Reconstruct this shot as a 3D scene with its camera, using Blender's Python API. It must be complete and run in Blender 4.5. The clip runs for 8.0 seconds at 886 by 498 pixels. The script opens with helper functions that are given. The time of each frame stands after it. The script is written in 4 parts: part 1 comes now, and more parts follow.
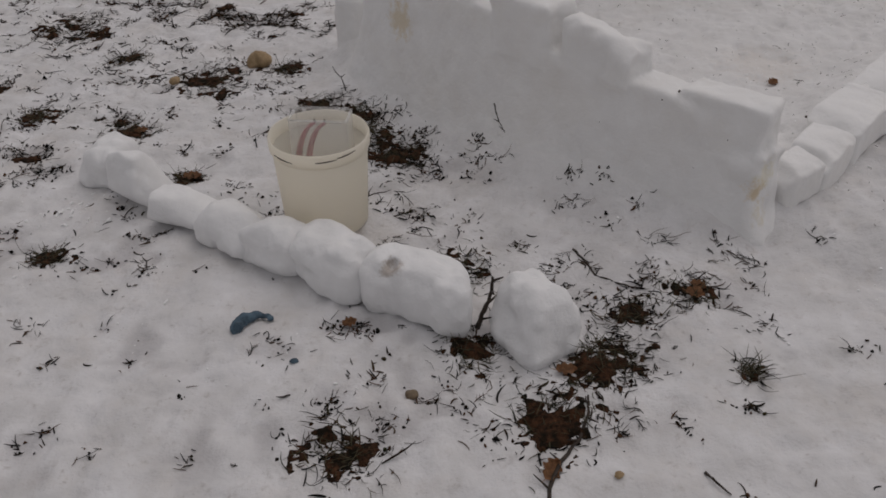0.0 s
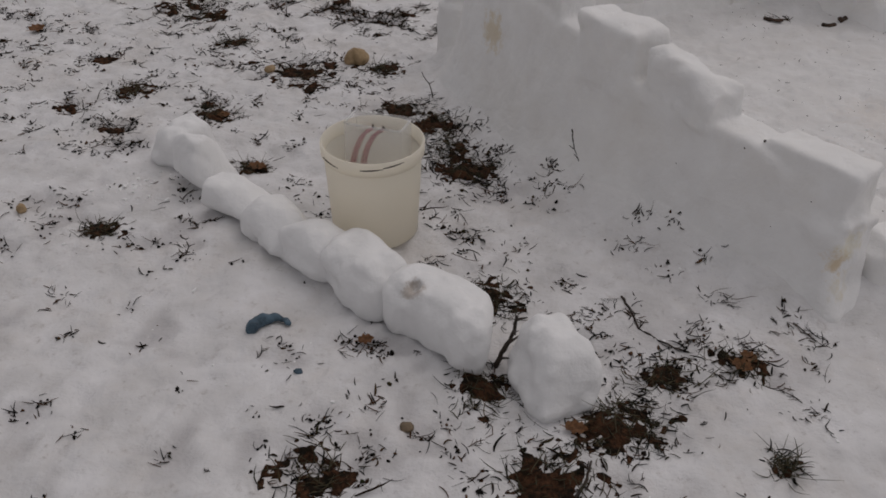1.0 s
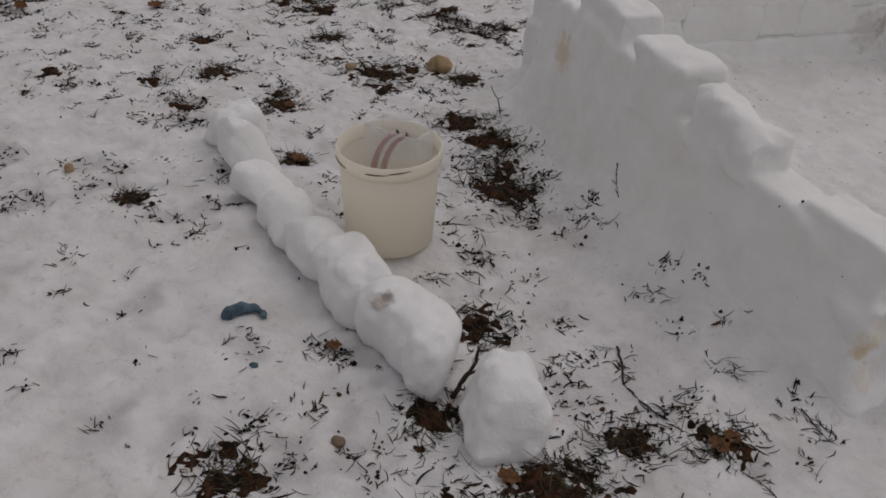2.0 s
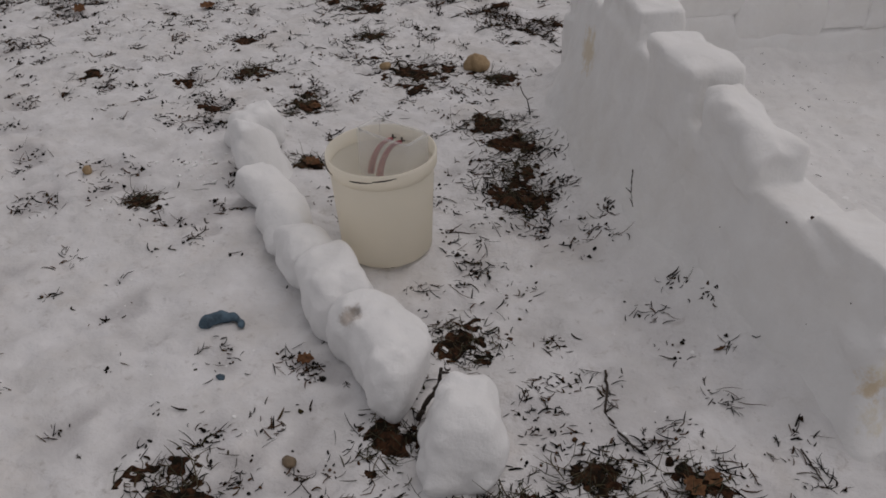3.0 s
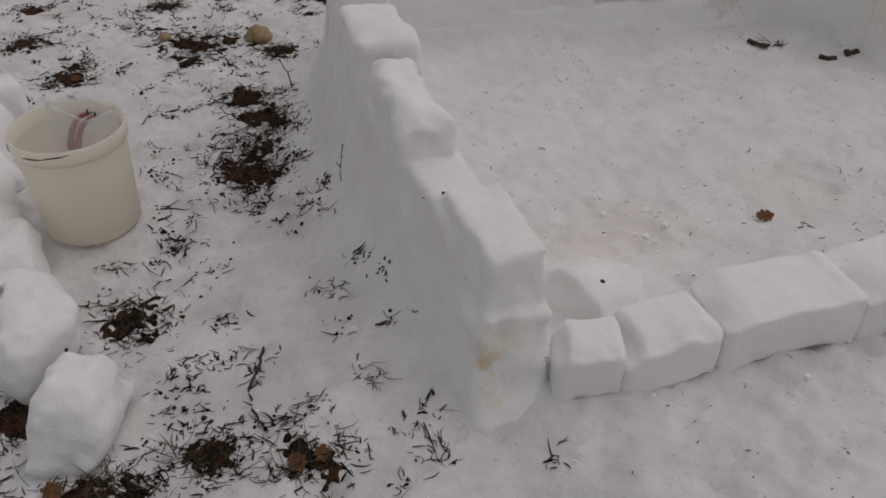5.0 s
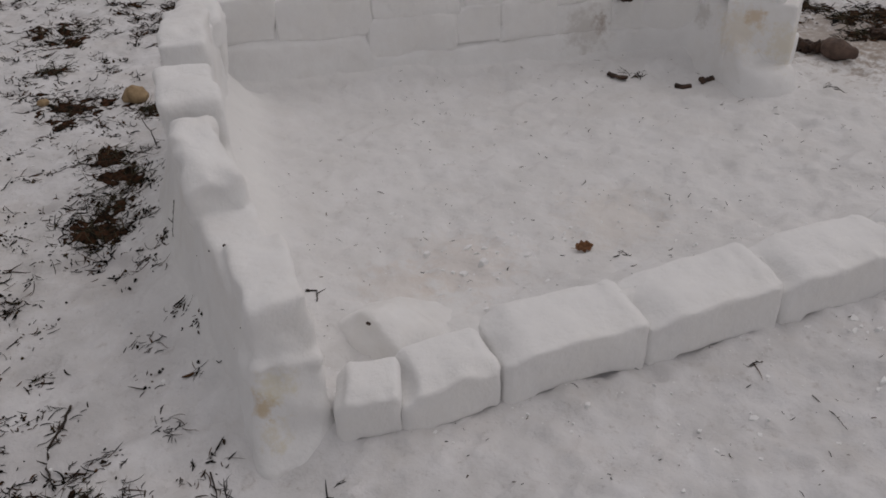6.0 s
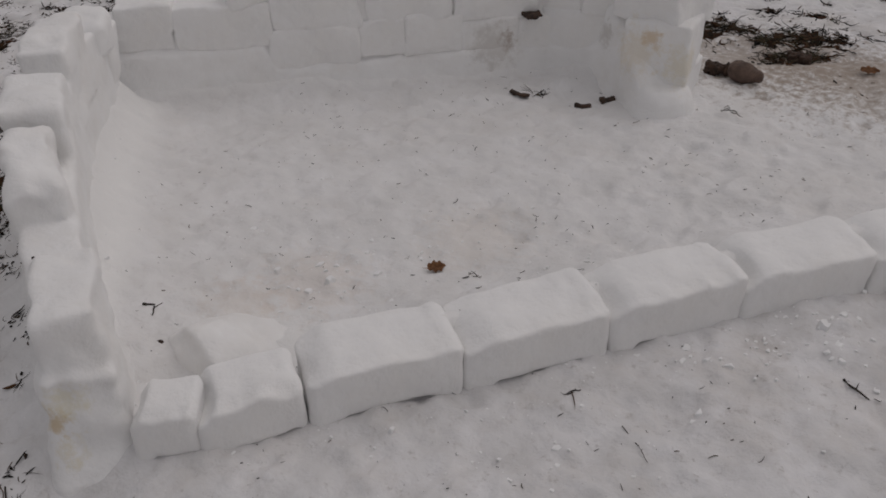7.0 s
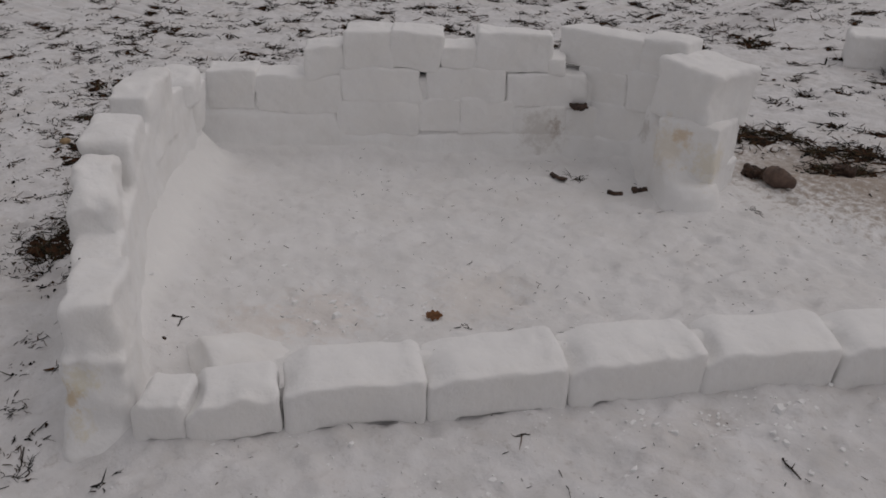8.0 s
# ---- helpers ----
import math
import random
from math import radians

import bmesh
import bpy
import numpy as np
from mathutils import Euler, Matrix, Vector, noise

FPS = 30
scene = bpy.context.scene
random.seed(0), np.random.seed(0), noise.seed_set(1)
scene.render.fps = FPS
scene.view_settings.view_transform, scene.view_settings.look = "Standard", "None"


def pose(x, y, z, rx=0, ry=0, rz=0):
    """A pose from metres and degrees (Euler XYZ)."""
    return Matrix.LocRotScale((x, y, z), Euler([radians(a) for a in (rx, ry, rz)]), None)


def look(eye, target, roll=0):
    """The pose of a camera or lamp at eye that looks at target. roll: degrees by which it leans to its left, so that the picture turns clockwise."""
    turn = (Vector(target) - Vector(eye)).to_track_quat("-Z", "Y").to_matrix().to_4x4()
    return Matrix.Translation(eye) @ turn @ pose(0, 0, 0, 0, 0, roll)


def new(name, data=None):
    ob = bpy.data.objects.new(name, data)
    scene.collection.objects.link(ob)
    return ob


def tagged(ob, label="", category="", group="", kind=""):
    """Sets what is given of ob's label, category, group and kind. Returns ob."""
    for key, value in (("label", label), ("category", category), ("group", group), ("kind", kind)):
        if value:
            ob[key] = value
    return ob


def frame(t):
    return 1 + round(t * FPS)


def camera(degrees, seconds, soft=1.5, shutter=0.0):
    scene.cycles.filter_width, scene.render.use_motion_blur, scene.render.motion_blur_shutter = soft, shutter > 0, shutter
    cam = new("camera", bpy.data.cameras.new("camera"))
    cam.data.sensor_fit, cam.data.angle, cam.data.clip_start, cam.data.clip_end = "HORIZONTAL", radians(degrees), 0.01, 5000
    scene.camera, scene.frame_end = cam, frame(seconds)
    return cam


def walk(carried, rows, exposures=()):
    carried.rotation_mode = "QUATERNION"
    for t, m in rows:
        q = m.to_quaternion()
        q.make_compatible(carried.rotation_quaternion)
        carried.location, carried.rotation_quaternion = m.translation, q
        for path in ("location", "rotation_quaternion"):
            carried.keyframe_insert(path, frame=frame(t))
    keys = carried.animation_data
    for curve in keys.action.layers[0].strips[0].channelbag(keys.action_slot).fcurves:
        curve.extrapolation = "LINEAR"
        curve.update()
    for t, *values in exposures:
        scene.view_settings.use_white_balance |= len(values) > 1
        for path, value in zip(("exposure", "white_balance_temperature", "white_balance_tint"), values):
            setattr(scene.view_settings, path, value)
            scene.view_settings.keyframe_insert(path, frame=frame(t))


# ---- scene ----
cam = camera(54.1, 8.0, soft=1.7)
PATH = [
    (0, (0.12, 0.053, 1.407), (0.066, 1.705, 0.281), -0.7),
    (0.5, (0.235, 0.117, 1.404), (0.078, 1.751, 0.262), -2.2),
    (1, (0.361, 0.213, 1.385), (0.001, 1.832, 0.267), 1.3),
    (1.5, (0.52, 0.32, 1.359), (-0.09, 1.872, 0.254), 2.1),
    (2, (0.725, 0.432, 1.347), (0.022, 1.948, 0.249), 3.2),
    (2.2, (0.768, 0.489, 1.339), (0.048, 1.996, 0.24), 2.9),
    (3.3, (1.053, 0.742, 1.33), (0.081, 2.085, 0.212), -1.3),
    (3.5, (1.142, 0.768, 1.334), (0.161, 2.102, 0.214), -1.2),
    (4, (1.273, 0.786, 1.336), (0.275, 2.102, 0.207), -0.9),
    (4.5, (1.383, 0.895, 1.328), (0.45, 2.243, 0.183), -0.8),
    (5, (1.512, 1.064, 1.338), (0.694, 2.463, 0.166), 0.7),
    (5.2, (1.577, 1.119, 1.337), (0.759, 2.529, 0.178), -0.1),
    (6.3, (2.049, 1.329, 1.381), (1.204, 2.778, 0.291), -2.7),
    (6.5, (2.107, 1.377, 1.369), (1.269, 2.83, 0.28), -2.2),
    (7, (2.285, 1.505, 1.374), (1.425, 2.948, 0.289), -1.3),
    (7.5, (2.518, 1.559, 1.38), (1.479, 2.901, 0.321), 1.3),
    (8, (2.687, 1.466, 1.407), (1.56, 2.848, 0.502), 1.0),
]
walk(cam, [(t, look(eye, target, roll)) for t, eye, target, roll in PATH], exposures=[(0.0, -0.37, 6680, 15), (5.0, -0.35, 6680, 15), (8.0, -0.48, 6680, 15)])

# ---- world and light: an overcast winter day ----
SUN_ELEV, SUN_TURN = radians(64), radians(35)
world = bpy.data.worlds.new("overcast_sky")
scene.world = world
world.use_nodes = True
wn, wl = world.node_tree.nodes, world.node_tree.links
sky = wn.new("ShaderNodeTexSky")
sky.sky_type, sky.sun_disc = "NISHITA", False
sky.sun_elevation, sky.sun_rotation = SUN_ELEV, SUN_TURN
sky.air_density, sky.dust_density, sky.ozone_density = 1.0, 5.0, 0.3
grey = wn.new("ShaderNodeHueSaturation")
grey.inputs["Saturation"].default_value = 0.22
wl.new(sky.outputs[0], grey.inputs["Color"])
even = wn.new("ShaderNodeGamma")
even.inputs["Gamma"].default_value = 0.6
wl.new(grey.outputs[0], even.inputs["Color"])
wl.new(even.outputs[0], wn["Background"].inputs["Color"])
wn["Background"].inputs["Strength"].default_value = 0.20
sun = new("sun", bpy.data.lights.new("sun", "SUN"))
sun.data.energy, sun.data.angle, sun.data.color = 0.2, radians(90), (1.0, 0.97, 0.93)
sun.matrix_world = look((0, 0, 10), (-10 * math.sin(SUN_TURN) / math.tan(SUN_ELEV), -10 * math.cos(SUN_TURN) / math.tan(SUN_ELEV), 0))

# ---- materials ----


def material(name, base, rough=0.6, **extra):
    m = bpy.data.materials.new(name)
    m.use_nodes = True
    b = m.node_tree.nodes["Principled BSDF"]
    b.inputs["Base Color"].default_value = (*base, 1)
    b.inputs["Roughness"].default_value = rough
    for key, value in extra.items():
        b.inputs[key.replace("_", " ")].default_value = value
    return m


def add(m, kind, **values):
    n = m.node_tree.nodes.new(kind)
    for key, value in values.items():
        n.inputs[key].default_value = value
    return n


def ramp(m, source, stops, target=None):
    r = add(m, "ShaderNodeValToRGB")
    els = r.color_ramp.elements
    while len(els) < len(stops):
        els.new(0.5)
    for e, (at, col) in zip(els, stops):
        e.position, e.color = at, (*col, 1)
    m.node_tree.links.new(source, r.inputs["Fac"])
    if target:
        m.node_tree.links.new(r.outputs["Color"], target)
    return r


def grain(m, scale, low, high, strength, distance, bump_scale=None, detail=6):
    """Colour varied by noise between low and high, and a fine bump."""
    links, b = m.node_tree.links, m.node_tree.nodes["Principled BSDF"]
    tc = add(m, "ShaderNodeTexCoord")
    n = add(m, "ShaderNodeTexNoise", Scale=scale, Detail=detail, Roughness=0.6)
    links.new(tc.outputs["Object"], n.inputs["Vector"])
    ramp(m, n.outputs["Fac"], ((0.3, low), (0.7, high)), b.inputs["Base Color"])
    n2 = add(m, "ShaderNodeTexNoise", Scale=bump_scale or scale * 6, Detail=5, Roughness=0.65)
    links.new(tc.outputs["Object"], n2.inputs["Vector"])
    bump = add(m, "ShaderNodeBump", Strength=strength, Distance=distance)
    links.new(n2.outputs["Fac"], bump.inputs["Height"])
    links.new(bump.outputs["Normal"], b.inputs["Normal"])
    return m


def island_tint(m, stops, rough=0.8):
    """A colour of its own for every separate scrap of one mesh."""
    g = add(m, "ShaderNodeNewGeometry")
    ramp(m, g.outputs["Random Per Island"], stops, m.node_tree.nodes["Principled BSDF"].inputs["Base Color"])
    return m


def stain_or_dark(m, at, radius, colour, strength):
    """A blotch with a ragged edge at one place of the world: soaked in, or the painted dark of a hole."""
    links, b = m.node_tree.links, m.node_tree.nodes["Principled BSDF"]
    g = add(m, "ShaderNodeNewGeometry")
    n = add(m, "ShaderNodeTexNoise", Scale=30.0, Detail=8.0, Roughness=0.7)
    links.new(g.outputs["Position"], n.inputs["Vector"])
    d = add(m, "ShaderNodeVectorMath")
    d.operation = "DISTANCE"
    links.new(g.outputs["Position"], d.inputs[0])
    d.inputs[1].default_value = at
    spread = add(m, "ShaderNodeMath")
    spread.operation = "MULTIPLY_ADD"
    links.new(n.outputs["Fac"], spread.inputs[0])
    spread.inputs[1].default_value = 2.0 * radius
    links.new(d.outputs["Value"], spread.inputs[2])
    r = add(m, "ShaderNodeMapRange", **{"From Min": 1.15 * radius, "From Max": 1.75 * radius, "To Min": strength, "To Max": 0.0})
    r.interpolation_type = "SMOOTHSTEP"
    links.new(spread.outputs[0], r.inputs["Value"])
    mix = add(m, "ShaderNodeMix")
    mix.data_type = "RGBA"
    old = b.inputs["Base Color"].links[0].from_socket
    links.new(r.outputs["Result"], mix.inputs[0])
    links.new(old, mix.inputs[6])
    mix.inputs[7].default_value = (*colour, 1)
    links.new(mix.outputs[2], b.inputs["Base Color"])


SNOW = (0.80, 0.80, 0.81)
snow_wall_mat = grain(material("packed_snow", SNOW, 0.55, Specular_IOR_Level=0.25), 9, (0.83, 0.825, 0.82), (0.89, 0.89, 0.885), 0.55, 0.008, 48)
snow_lump_mat = grain(material("ball_snow", SNOW, 0.55, Specular_IOR_Level=0.25), 14, (0.82, 0.82, 0.82), (0.88, 0.88, 0.88), 0.55, 0.007, 60)
snow_ground_mat = grain(material("ground_snow", SNOW, 0.6, Specular_IOR_Level=0.2), 7.0, (0.60, 0.59, 0.585), (0.78, 0.775, 0.785), 0.9, 0.009, 30, detail=8)
for at, radius, colour, strength in (
    ((0.942, 2.200, 0.140), 0.060, (0.60, 0.42, 0.17), 1.0),
    ((1.00, 2.18, 0.08), 0.09, (0.68, 0.59, 0.36), 0.7),
    ((0.98, 2.22, 0.195), 0.08, (0.72, 0.65, 0.42), 0.7),
    ((-0.135, 3.13, 0.32), 0.12, (0.62, 0.47, 0.22), 0.9),
    ((0.78, 4.46, 0.19), 0.17, (0.32, 0.27, 0.22), 0.5),
    ((0.85, 4.47, 0.21), 0.08, (0.22, 0.11, 0.05), 0.75),
    ((1.41, 4.44, 0.32), 0.06, (0.55, 0.33, 0.12), 0.8),
    ((1.36, 4.45, 0.27), 0.16, (0.70, 0.58, 0.38), 0.6),
    ((1.54, 4.45, 0.24), 0.13, (0.70, 0.60, 0.36), 0.6),
    ((1.20, 4.55, 0.27), 0.09, (0.33, 0.29, 0.24), 0.6),
    ((0.16, 3.82, 0.18), 0.05, (0.12, 0.11, 0.10), 0.8),
):
    stain_or_dark(snow_wall_mat, at, radius, colour, 0.62 * strength)
# the dark inside of the lump's hole, put into its colour as brown
hole_at = (-0.068, 1.838, 0.135)
stain_or_dark(snow_lump_mat, hole_at, 0.05, (0.28, 0.20, 0.13), 0.6)


def tinted(m, scale, colour, low, high, most):
    """Broad soaked-in tints, such as snow browned by the mud under it."""
    links, b = m.node_tree.links, m.node_tree.nodes["Principled BSDF"]
    tc = add(m, "ShaderNodeTexCoord")
    n = add(m, "ShaderNodeTexNoise", Scale=scale, Detail=7.0, Roughness=0.7)
    links.new(tc.outputs["Object"], n.inputs["Vector"])
    r = add(m, "ShaderNodeMapRange", **{"From Min": low, "From Max": high, "To Min": 0.0, "To Max": most})
    links.new(n.outputs["Fac"], r.inputs["Value"])
    mix = add(m, "ShaderNodeMix")
    mix.data_type = "RGBA"
    links.new(r.outputs["Result"], mix.inputs[0])
    links.new(b.inputs["Base Color"].links[0].from_socket, mix.inputs[6])
    mix.inputs[7].default_value = (*colour, 1)
    links.new(mix.outputs[2], b.inputs["Base Color"])


tinted(snow_ground_mat, 3.1, (0.58, 0.51, 0.44), 0.5, 0.75, 0.35)
tinted(snow_ground_mat, 21.0, (0.38, 0.34, 0.31), 0.56, 0.78, 0.5)
tinted(snow_ground_mat, 8.0, (0.50, 0.51, 0.54), 0.55, 0.75, 0.35)
tinted(snow_ground_mat, 42.0, (0.34, 0.32, 0.31), 0.60, 0.74, 0.5)
fresh = add(snow_ground_mat, "ShaderNodeAttribute")
fresh.attribute_name = "clean"
mix = add(snow_ground_mat, "ShaderNodeMix")
mix.data_type = "RGBA"
ground_links, ground_bsdf = snow_ground_mat.node_tree.links, snow_ground_mat.node_tree.nodes["Principled BSDF"]
ground_links.new(fresh.outputs["Fac"], mix.inputs[0])
ground_links.new(ground_bsdf.inputs["Base Color"].links[0].from_socket, mix.inputs[6])
mix.inputs[7].default_value = (0.83, 0.825, 0.815, 1)
ground_links.new(mix.outputs[2], ground_bsdf.inputs["Base Color"])
# snow soaked grey round the litter
soaked = add(snow_ground_mat, "ShaderNodeAttribute")
soaked.attribute_name = "wet"
share = add(snow_ground_mat, "ShaderNodeMath")
share.operation = "MULTIPLY"
share.inputs[1].default_value = 0.55
ground_links.new(soaked.outputs["Fac"], share.inputs[0])
mix = add(snow_ground_mat, "ShaderNodeMix")
mix.data_type = "RGBA"
ground_links.new(share.outputs[0], mix.inputs[0])
ground_links.new(ground_bsdf.inputs["Base Color"].links[0].from_socket, mix.inputs[6])
mix.inputs[7].default_value = (0.40, 0.385, 0.39, 1)
ground_links.new(mix.outputs[2], ground_bsdf.inputs["Base Color"])
for at, radius, colour, strength in (
    ((1.02, 2.95, 0.06), 0.28, (0.66, 0.56, 0.48), 0.28),
    ((0.92, 2.78, 0.06), 0.2, (0.62, 0.51, 0.42), 0.24),
    ((1.30, 3.35, 0.06), 0.30, (0.68, 0.60, 0.52), 0.25),
    ((1.70, 5.25, 0.0), 0.85, (0.31, 0.25, 0.20), 0.7),
    ((2.10, 5.15, 0.0), 0.85, (0.32, 0.26, 0.21), 0.7),
    ((1.62, 4.95, 0.0), 0.20, (0.42, 0.33, 0.26), 0.5),
    ((2.12, 3.25, 0.05), 0.10, (0.45, 0.42, 0.40), 0.5),
):
    stain_or_dark(snow_ground_mat, at, radius, colour, strength)
tinted(snow_wall_mat, 4.0, (0.74, 0.70, 0.64), 0.45, 0.75, 0.35)
soil_mat = grain(material("wet_soil", (0.04, 0.025, 0.017), 0.9, Specular_IOR_Level=0.1), 70, (0.014, 0.008, 0.005), (0.13, 0.060, 0.032), 1.0, 0.010, 170)
tinted(soil_mat, 26.0, (0.010, 0.010, 0.007), 0.45, 0.58, 0.9)
litter_mat = island_tint(material("dead_needles", (0.03, 0.025, 0.02), 0.85, Specular_IOR_Level=0.15), ((0.0, (0.005, 0.0045, 0.004)), (0.45, (0.013, 0.011, 0.008)), (0.68, (0.038, 0.022, 0.013)), (0.85, (0.11, 0.055, 0.028)), (1.0, (0.03, 0.034, 0.014))))
grass_mat = island_tint(material("withered_grass", (0.05, 0.05, 0.02), 0.75), ((0.0, (0.025, 0.028, 0.012)), (0.6, (0.06, 0.055, 0.025)), (1.0, (0.13, 0.10, 0.055))))

# ---- building helpers ----
rng = np.random.default_rng(7)
LATTICE = rng.random((32, 32, 32)) * 2 - 1


def vnoise(p, size, seed=0):
    """Smooth noise from -1 to 1 with features of that size in metres; p: (..., 3)."""
    q = p / size + seed * np.array([7.31, 3.77, 5.13])
    i = np.floor(q).astype(int)
    f = q - i
    f = f * f * (3 - 2 * f)
    total = 0
    for a in (0, 1):
        for b in (0, 1):
            for c in (0, 1):
                w = (f[..., 0] if a else 1 - f[..., 0]) * (f[..., 1] if b else 1 - f[..., 1]) * (f[..., 2] if c else 1 - f[..., 2])
                total = total + w * LATTICE[(i[..., 0] + a) % 32, (i[..., 1] + b) % 32, (i[..., 2] + c) % 32]
    return total


def smin(a, b, k):
    h = np.clip(0.5 + 0.5 * (b - a) / k, 0, 1)
    return b + (a - b) * h - k * h * (1 - h)


def smax(a, b, k):
    return -smin(-a, -b, k)


def smooth(x, a, b):
    t = np.clip((x - a) / (b - a), 0, 1)
    return t * t * (3 - 2 * t)


def surface(sdf, low, high, step):
    """Vertices and quads of the skin where sdf is zero (one vertex in each cell that the skin crosses)."""
    axes = [np.arange(l, h + step, step) for l, h in zip(low, high)]
    grid = np.stack(np.meshgrid(*axes, indexing="ij"), -1)
    # the field is worked out in full only near the skin
    rough = sdf(grid[::4, ::4, ::4])
    spread = np.repeat(np.repeat(np.repeat(rough, 4, 0), 4, 1), 4, 2)
    near = np.abs(rough) < 9 * step + 0.02
    near = np.pad(near, 1)
    near = np.any([near[1 + a:near.shape[0] - 1 + a, 1 + b:near.shape[1] - 1 + b, 1 + c:near.shape[2] - 1 + c] for a in (-1, 0, 1) for b in (-1, 0, 1) for c in (-1, 0, 1)], 0)
    near = np.repeat(np.repeat(np.repeat(near, 4, 0), 4, 1), 4, 2)
    shape = grid.shape[:3]
    v, near = spread[:shape[0], :shape[1], :shape[2]].copy(), near[:shape[0], :shape[1], :shape[2]]
    v[near] = sdf(grid[near])
    inside = v < 0
    corners = [(a, b, c) for a in (0, 1) for b in (0, 1) for c in (0, 1)]
    nx, ny, nz = (n - 1 for n in v.shape)

    def at(field, c):
        return field[c[0]:c[0] + nx, c[1]:c[1] + ny, c[2]:c[2] + nz]

    count = sum(at(inside, c).astype(int) for c in corners)
    live = (count > 0) & (count < 8)
    pos, hits = np.zeros((nx, ny, nz, 3)), np.zeros((nx, ny, nz))
    for c in corners:
        for n in range(3):
            if c[n] == 0:
                d = tuple(1 if k == n else c[k] for k in range(3))
                a, b = at(v, c), at(v, d)
                cross = (a < 0) != (b < 0)
                t = np.where(cross, a / np.where(cross, a - b, 1), 0)
                off = np.array(c, float) + np.stack([t if k == n else np.zeros_like(t) for k in range(3)], -1)
                pos += np.where(cross[..., None], off, 0)
                hits += cross
    ids = np.full((nx, ny, nz), -1)
    ids[live] = np.arange(live.sum())
    cells = np.argwhere(live)
    verts = (cells + pos[live] / hits[live][:, None]) * step + np.array(low)
    faces = []
    for n in range(3):
        o1, o2 = [(k) for k in range(3) if k != n]
        a = np.take(inside, range(0, v.shape[n] - 1), n)
        b = np.take(inside, range(1, v.shape[n]), n)
        for flip in (False, True):
            e = np.argwhere((~a & b) if flip else (a & ~b))
            e = e[(e[:, o1] > 0) & (e[:, o2] > 0) & (e[:, o1] < v.shape[o1] - 1) & (e[:, o2] < v.shape[o2] - 1)]
            quad = []
            for d1, d2 in ((1, 1), (0, 1), (0, 0), (1, 0)):
                k = e.copy()
                k[:, o1] -= d1
                k[:, o2] -= d2
                quad.append(ids[k[:, 0], k[:, 1], k[:, 2]])
            quad = np.stack(quad, -1)
            faces.append(quad[:, ::-1] if flip != (n == 1) else quad)
    return verts, np.concatenate(faces)


def mesh_object(name, verts, faces, mat, parent=None, shade=True):
    me = bpy.data.meshes.new(name)
    me.vertices.add(len(verts))
    me.vertices.foreach_set("co", np.ascontiguousarray(verts, np.float32).ravel())
    me.loops.add(4 * len(faces))
    me.loops.foreach_set("vertex_index", np.ascontiguousarray(faces, np.int32).ravel())
    me.polygons.add(len(faces))
    me.polygons.foreach_set("loop_start", np.arange(len(faces), dtype=np.int32) * 4)
    me.update(calc_edges=True)
    me.materials.append(mat)
    if shade:
        me.shade_smooth()
    ob = new(name, me)
    ob.parent = parent
    return ob


def part(name, bm, mat, parent=None, label="", shade=True):
    me = bpy.data.meshes.new(name)
    bm.to_mesh(me)
    bm.free()
    me.materials.append(mat)
    if shade:
        me.shade_smooth()
    ob = new(name, me)
    ob.parent = parent
    return tagged(ob, label=label)


def turn_xy(p, yaw):
    c, s = math.cos(yaw), math.sin(yaw)
    return np.stack([p[..., 0] * c + p[..., 1] * s, -p[..., 0] * s + p[..., 1] * c, p[..., 2]], -1)


def box_field(p, half, r):
    q = np.abs(p) - (np.concatenate([np.broadcast_to(h, (*p.shape[:-1], 1)) for h in half], -1) - r)
    return np.linalg.norm(np.maximum(q, 0), axis=-1) + np.minimum(q.max(-1), 0) - r


def snow_block(name, at, size, yaw, seed, r=0.022, rough=0.006, tilt=0, roll=0, dish=0.0, facets=0, taper=0.0, pit=None, mat=None, parent=None, step=0.0065):
    """A pressed block of snow; at: the middle of its underside; size: length, depth, height; yaw, tilt: degrees."""
    half = np.array(size) / 2

    def sdf(p):
        big, fine = vnoise(p, 0.09, seed), vnoise(p, 0.03, seed + 5)
        q = p + 0.011 * np.stack([vnoise(p, 0.12, seed + k) for k in (1, 2, 3)], -1)
        if taper:
            q[..., :2] /= (1 - taper * np.clip(q[..., 2:] / half[2] * 0.5 + 0.5, 0, 1))
        d = box_field(q, half, r) + rough * big + 0.45 * rough * fine
        if pit:
            d = smax(d, pit[3] - np.linalg.norm(p - np.array(pit[:3]), axis=-1), 0.012)
        if dish:
            # pressed-in top, its rim left standing at one end and along the back
            pick = np.random.default_rng(seed)
            cx, wx, wy = pick.uniform(-0.3, 0.05), pick.uniform(0.75, 0.95), pick.uniform(1.0, 1.4)
            e = ((q[..., 0] / half[0] - cx) / wx) ** 2 + ((q[..., 1] / half[1] + 0.55) / wy) ** 2 + 0.35 * big + 0.2 * fine
            d = smax(d, q[..., 2] - half[2] + dish * smooth(1.2 - e, 0, 0.5) + 0.25 * dish * fine, 0.008)
        pick = np.random.default_rng(seed)
        for _ in range(facets):
            n = (pick.normal(size=3) + np.array([0, 0, 0.5])) / half
            n /= np.linalg.norm(n)
            d = smax(d, q @ n - pick.uniform(0.78, 0.97) * np.linalg.norm(half * n), 0.022)
        return d

    m = half + 0.03
    verts, faces = surface(sdf, -m, m, step)
    ob = mesh_object(name, verts, faces, mat or snow_wall_mat, parent)
    ob.matrix_world = pose(at[0], at[1], at[2] + half[2], tilt, roll, yaw)
    return ob


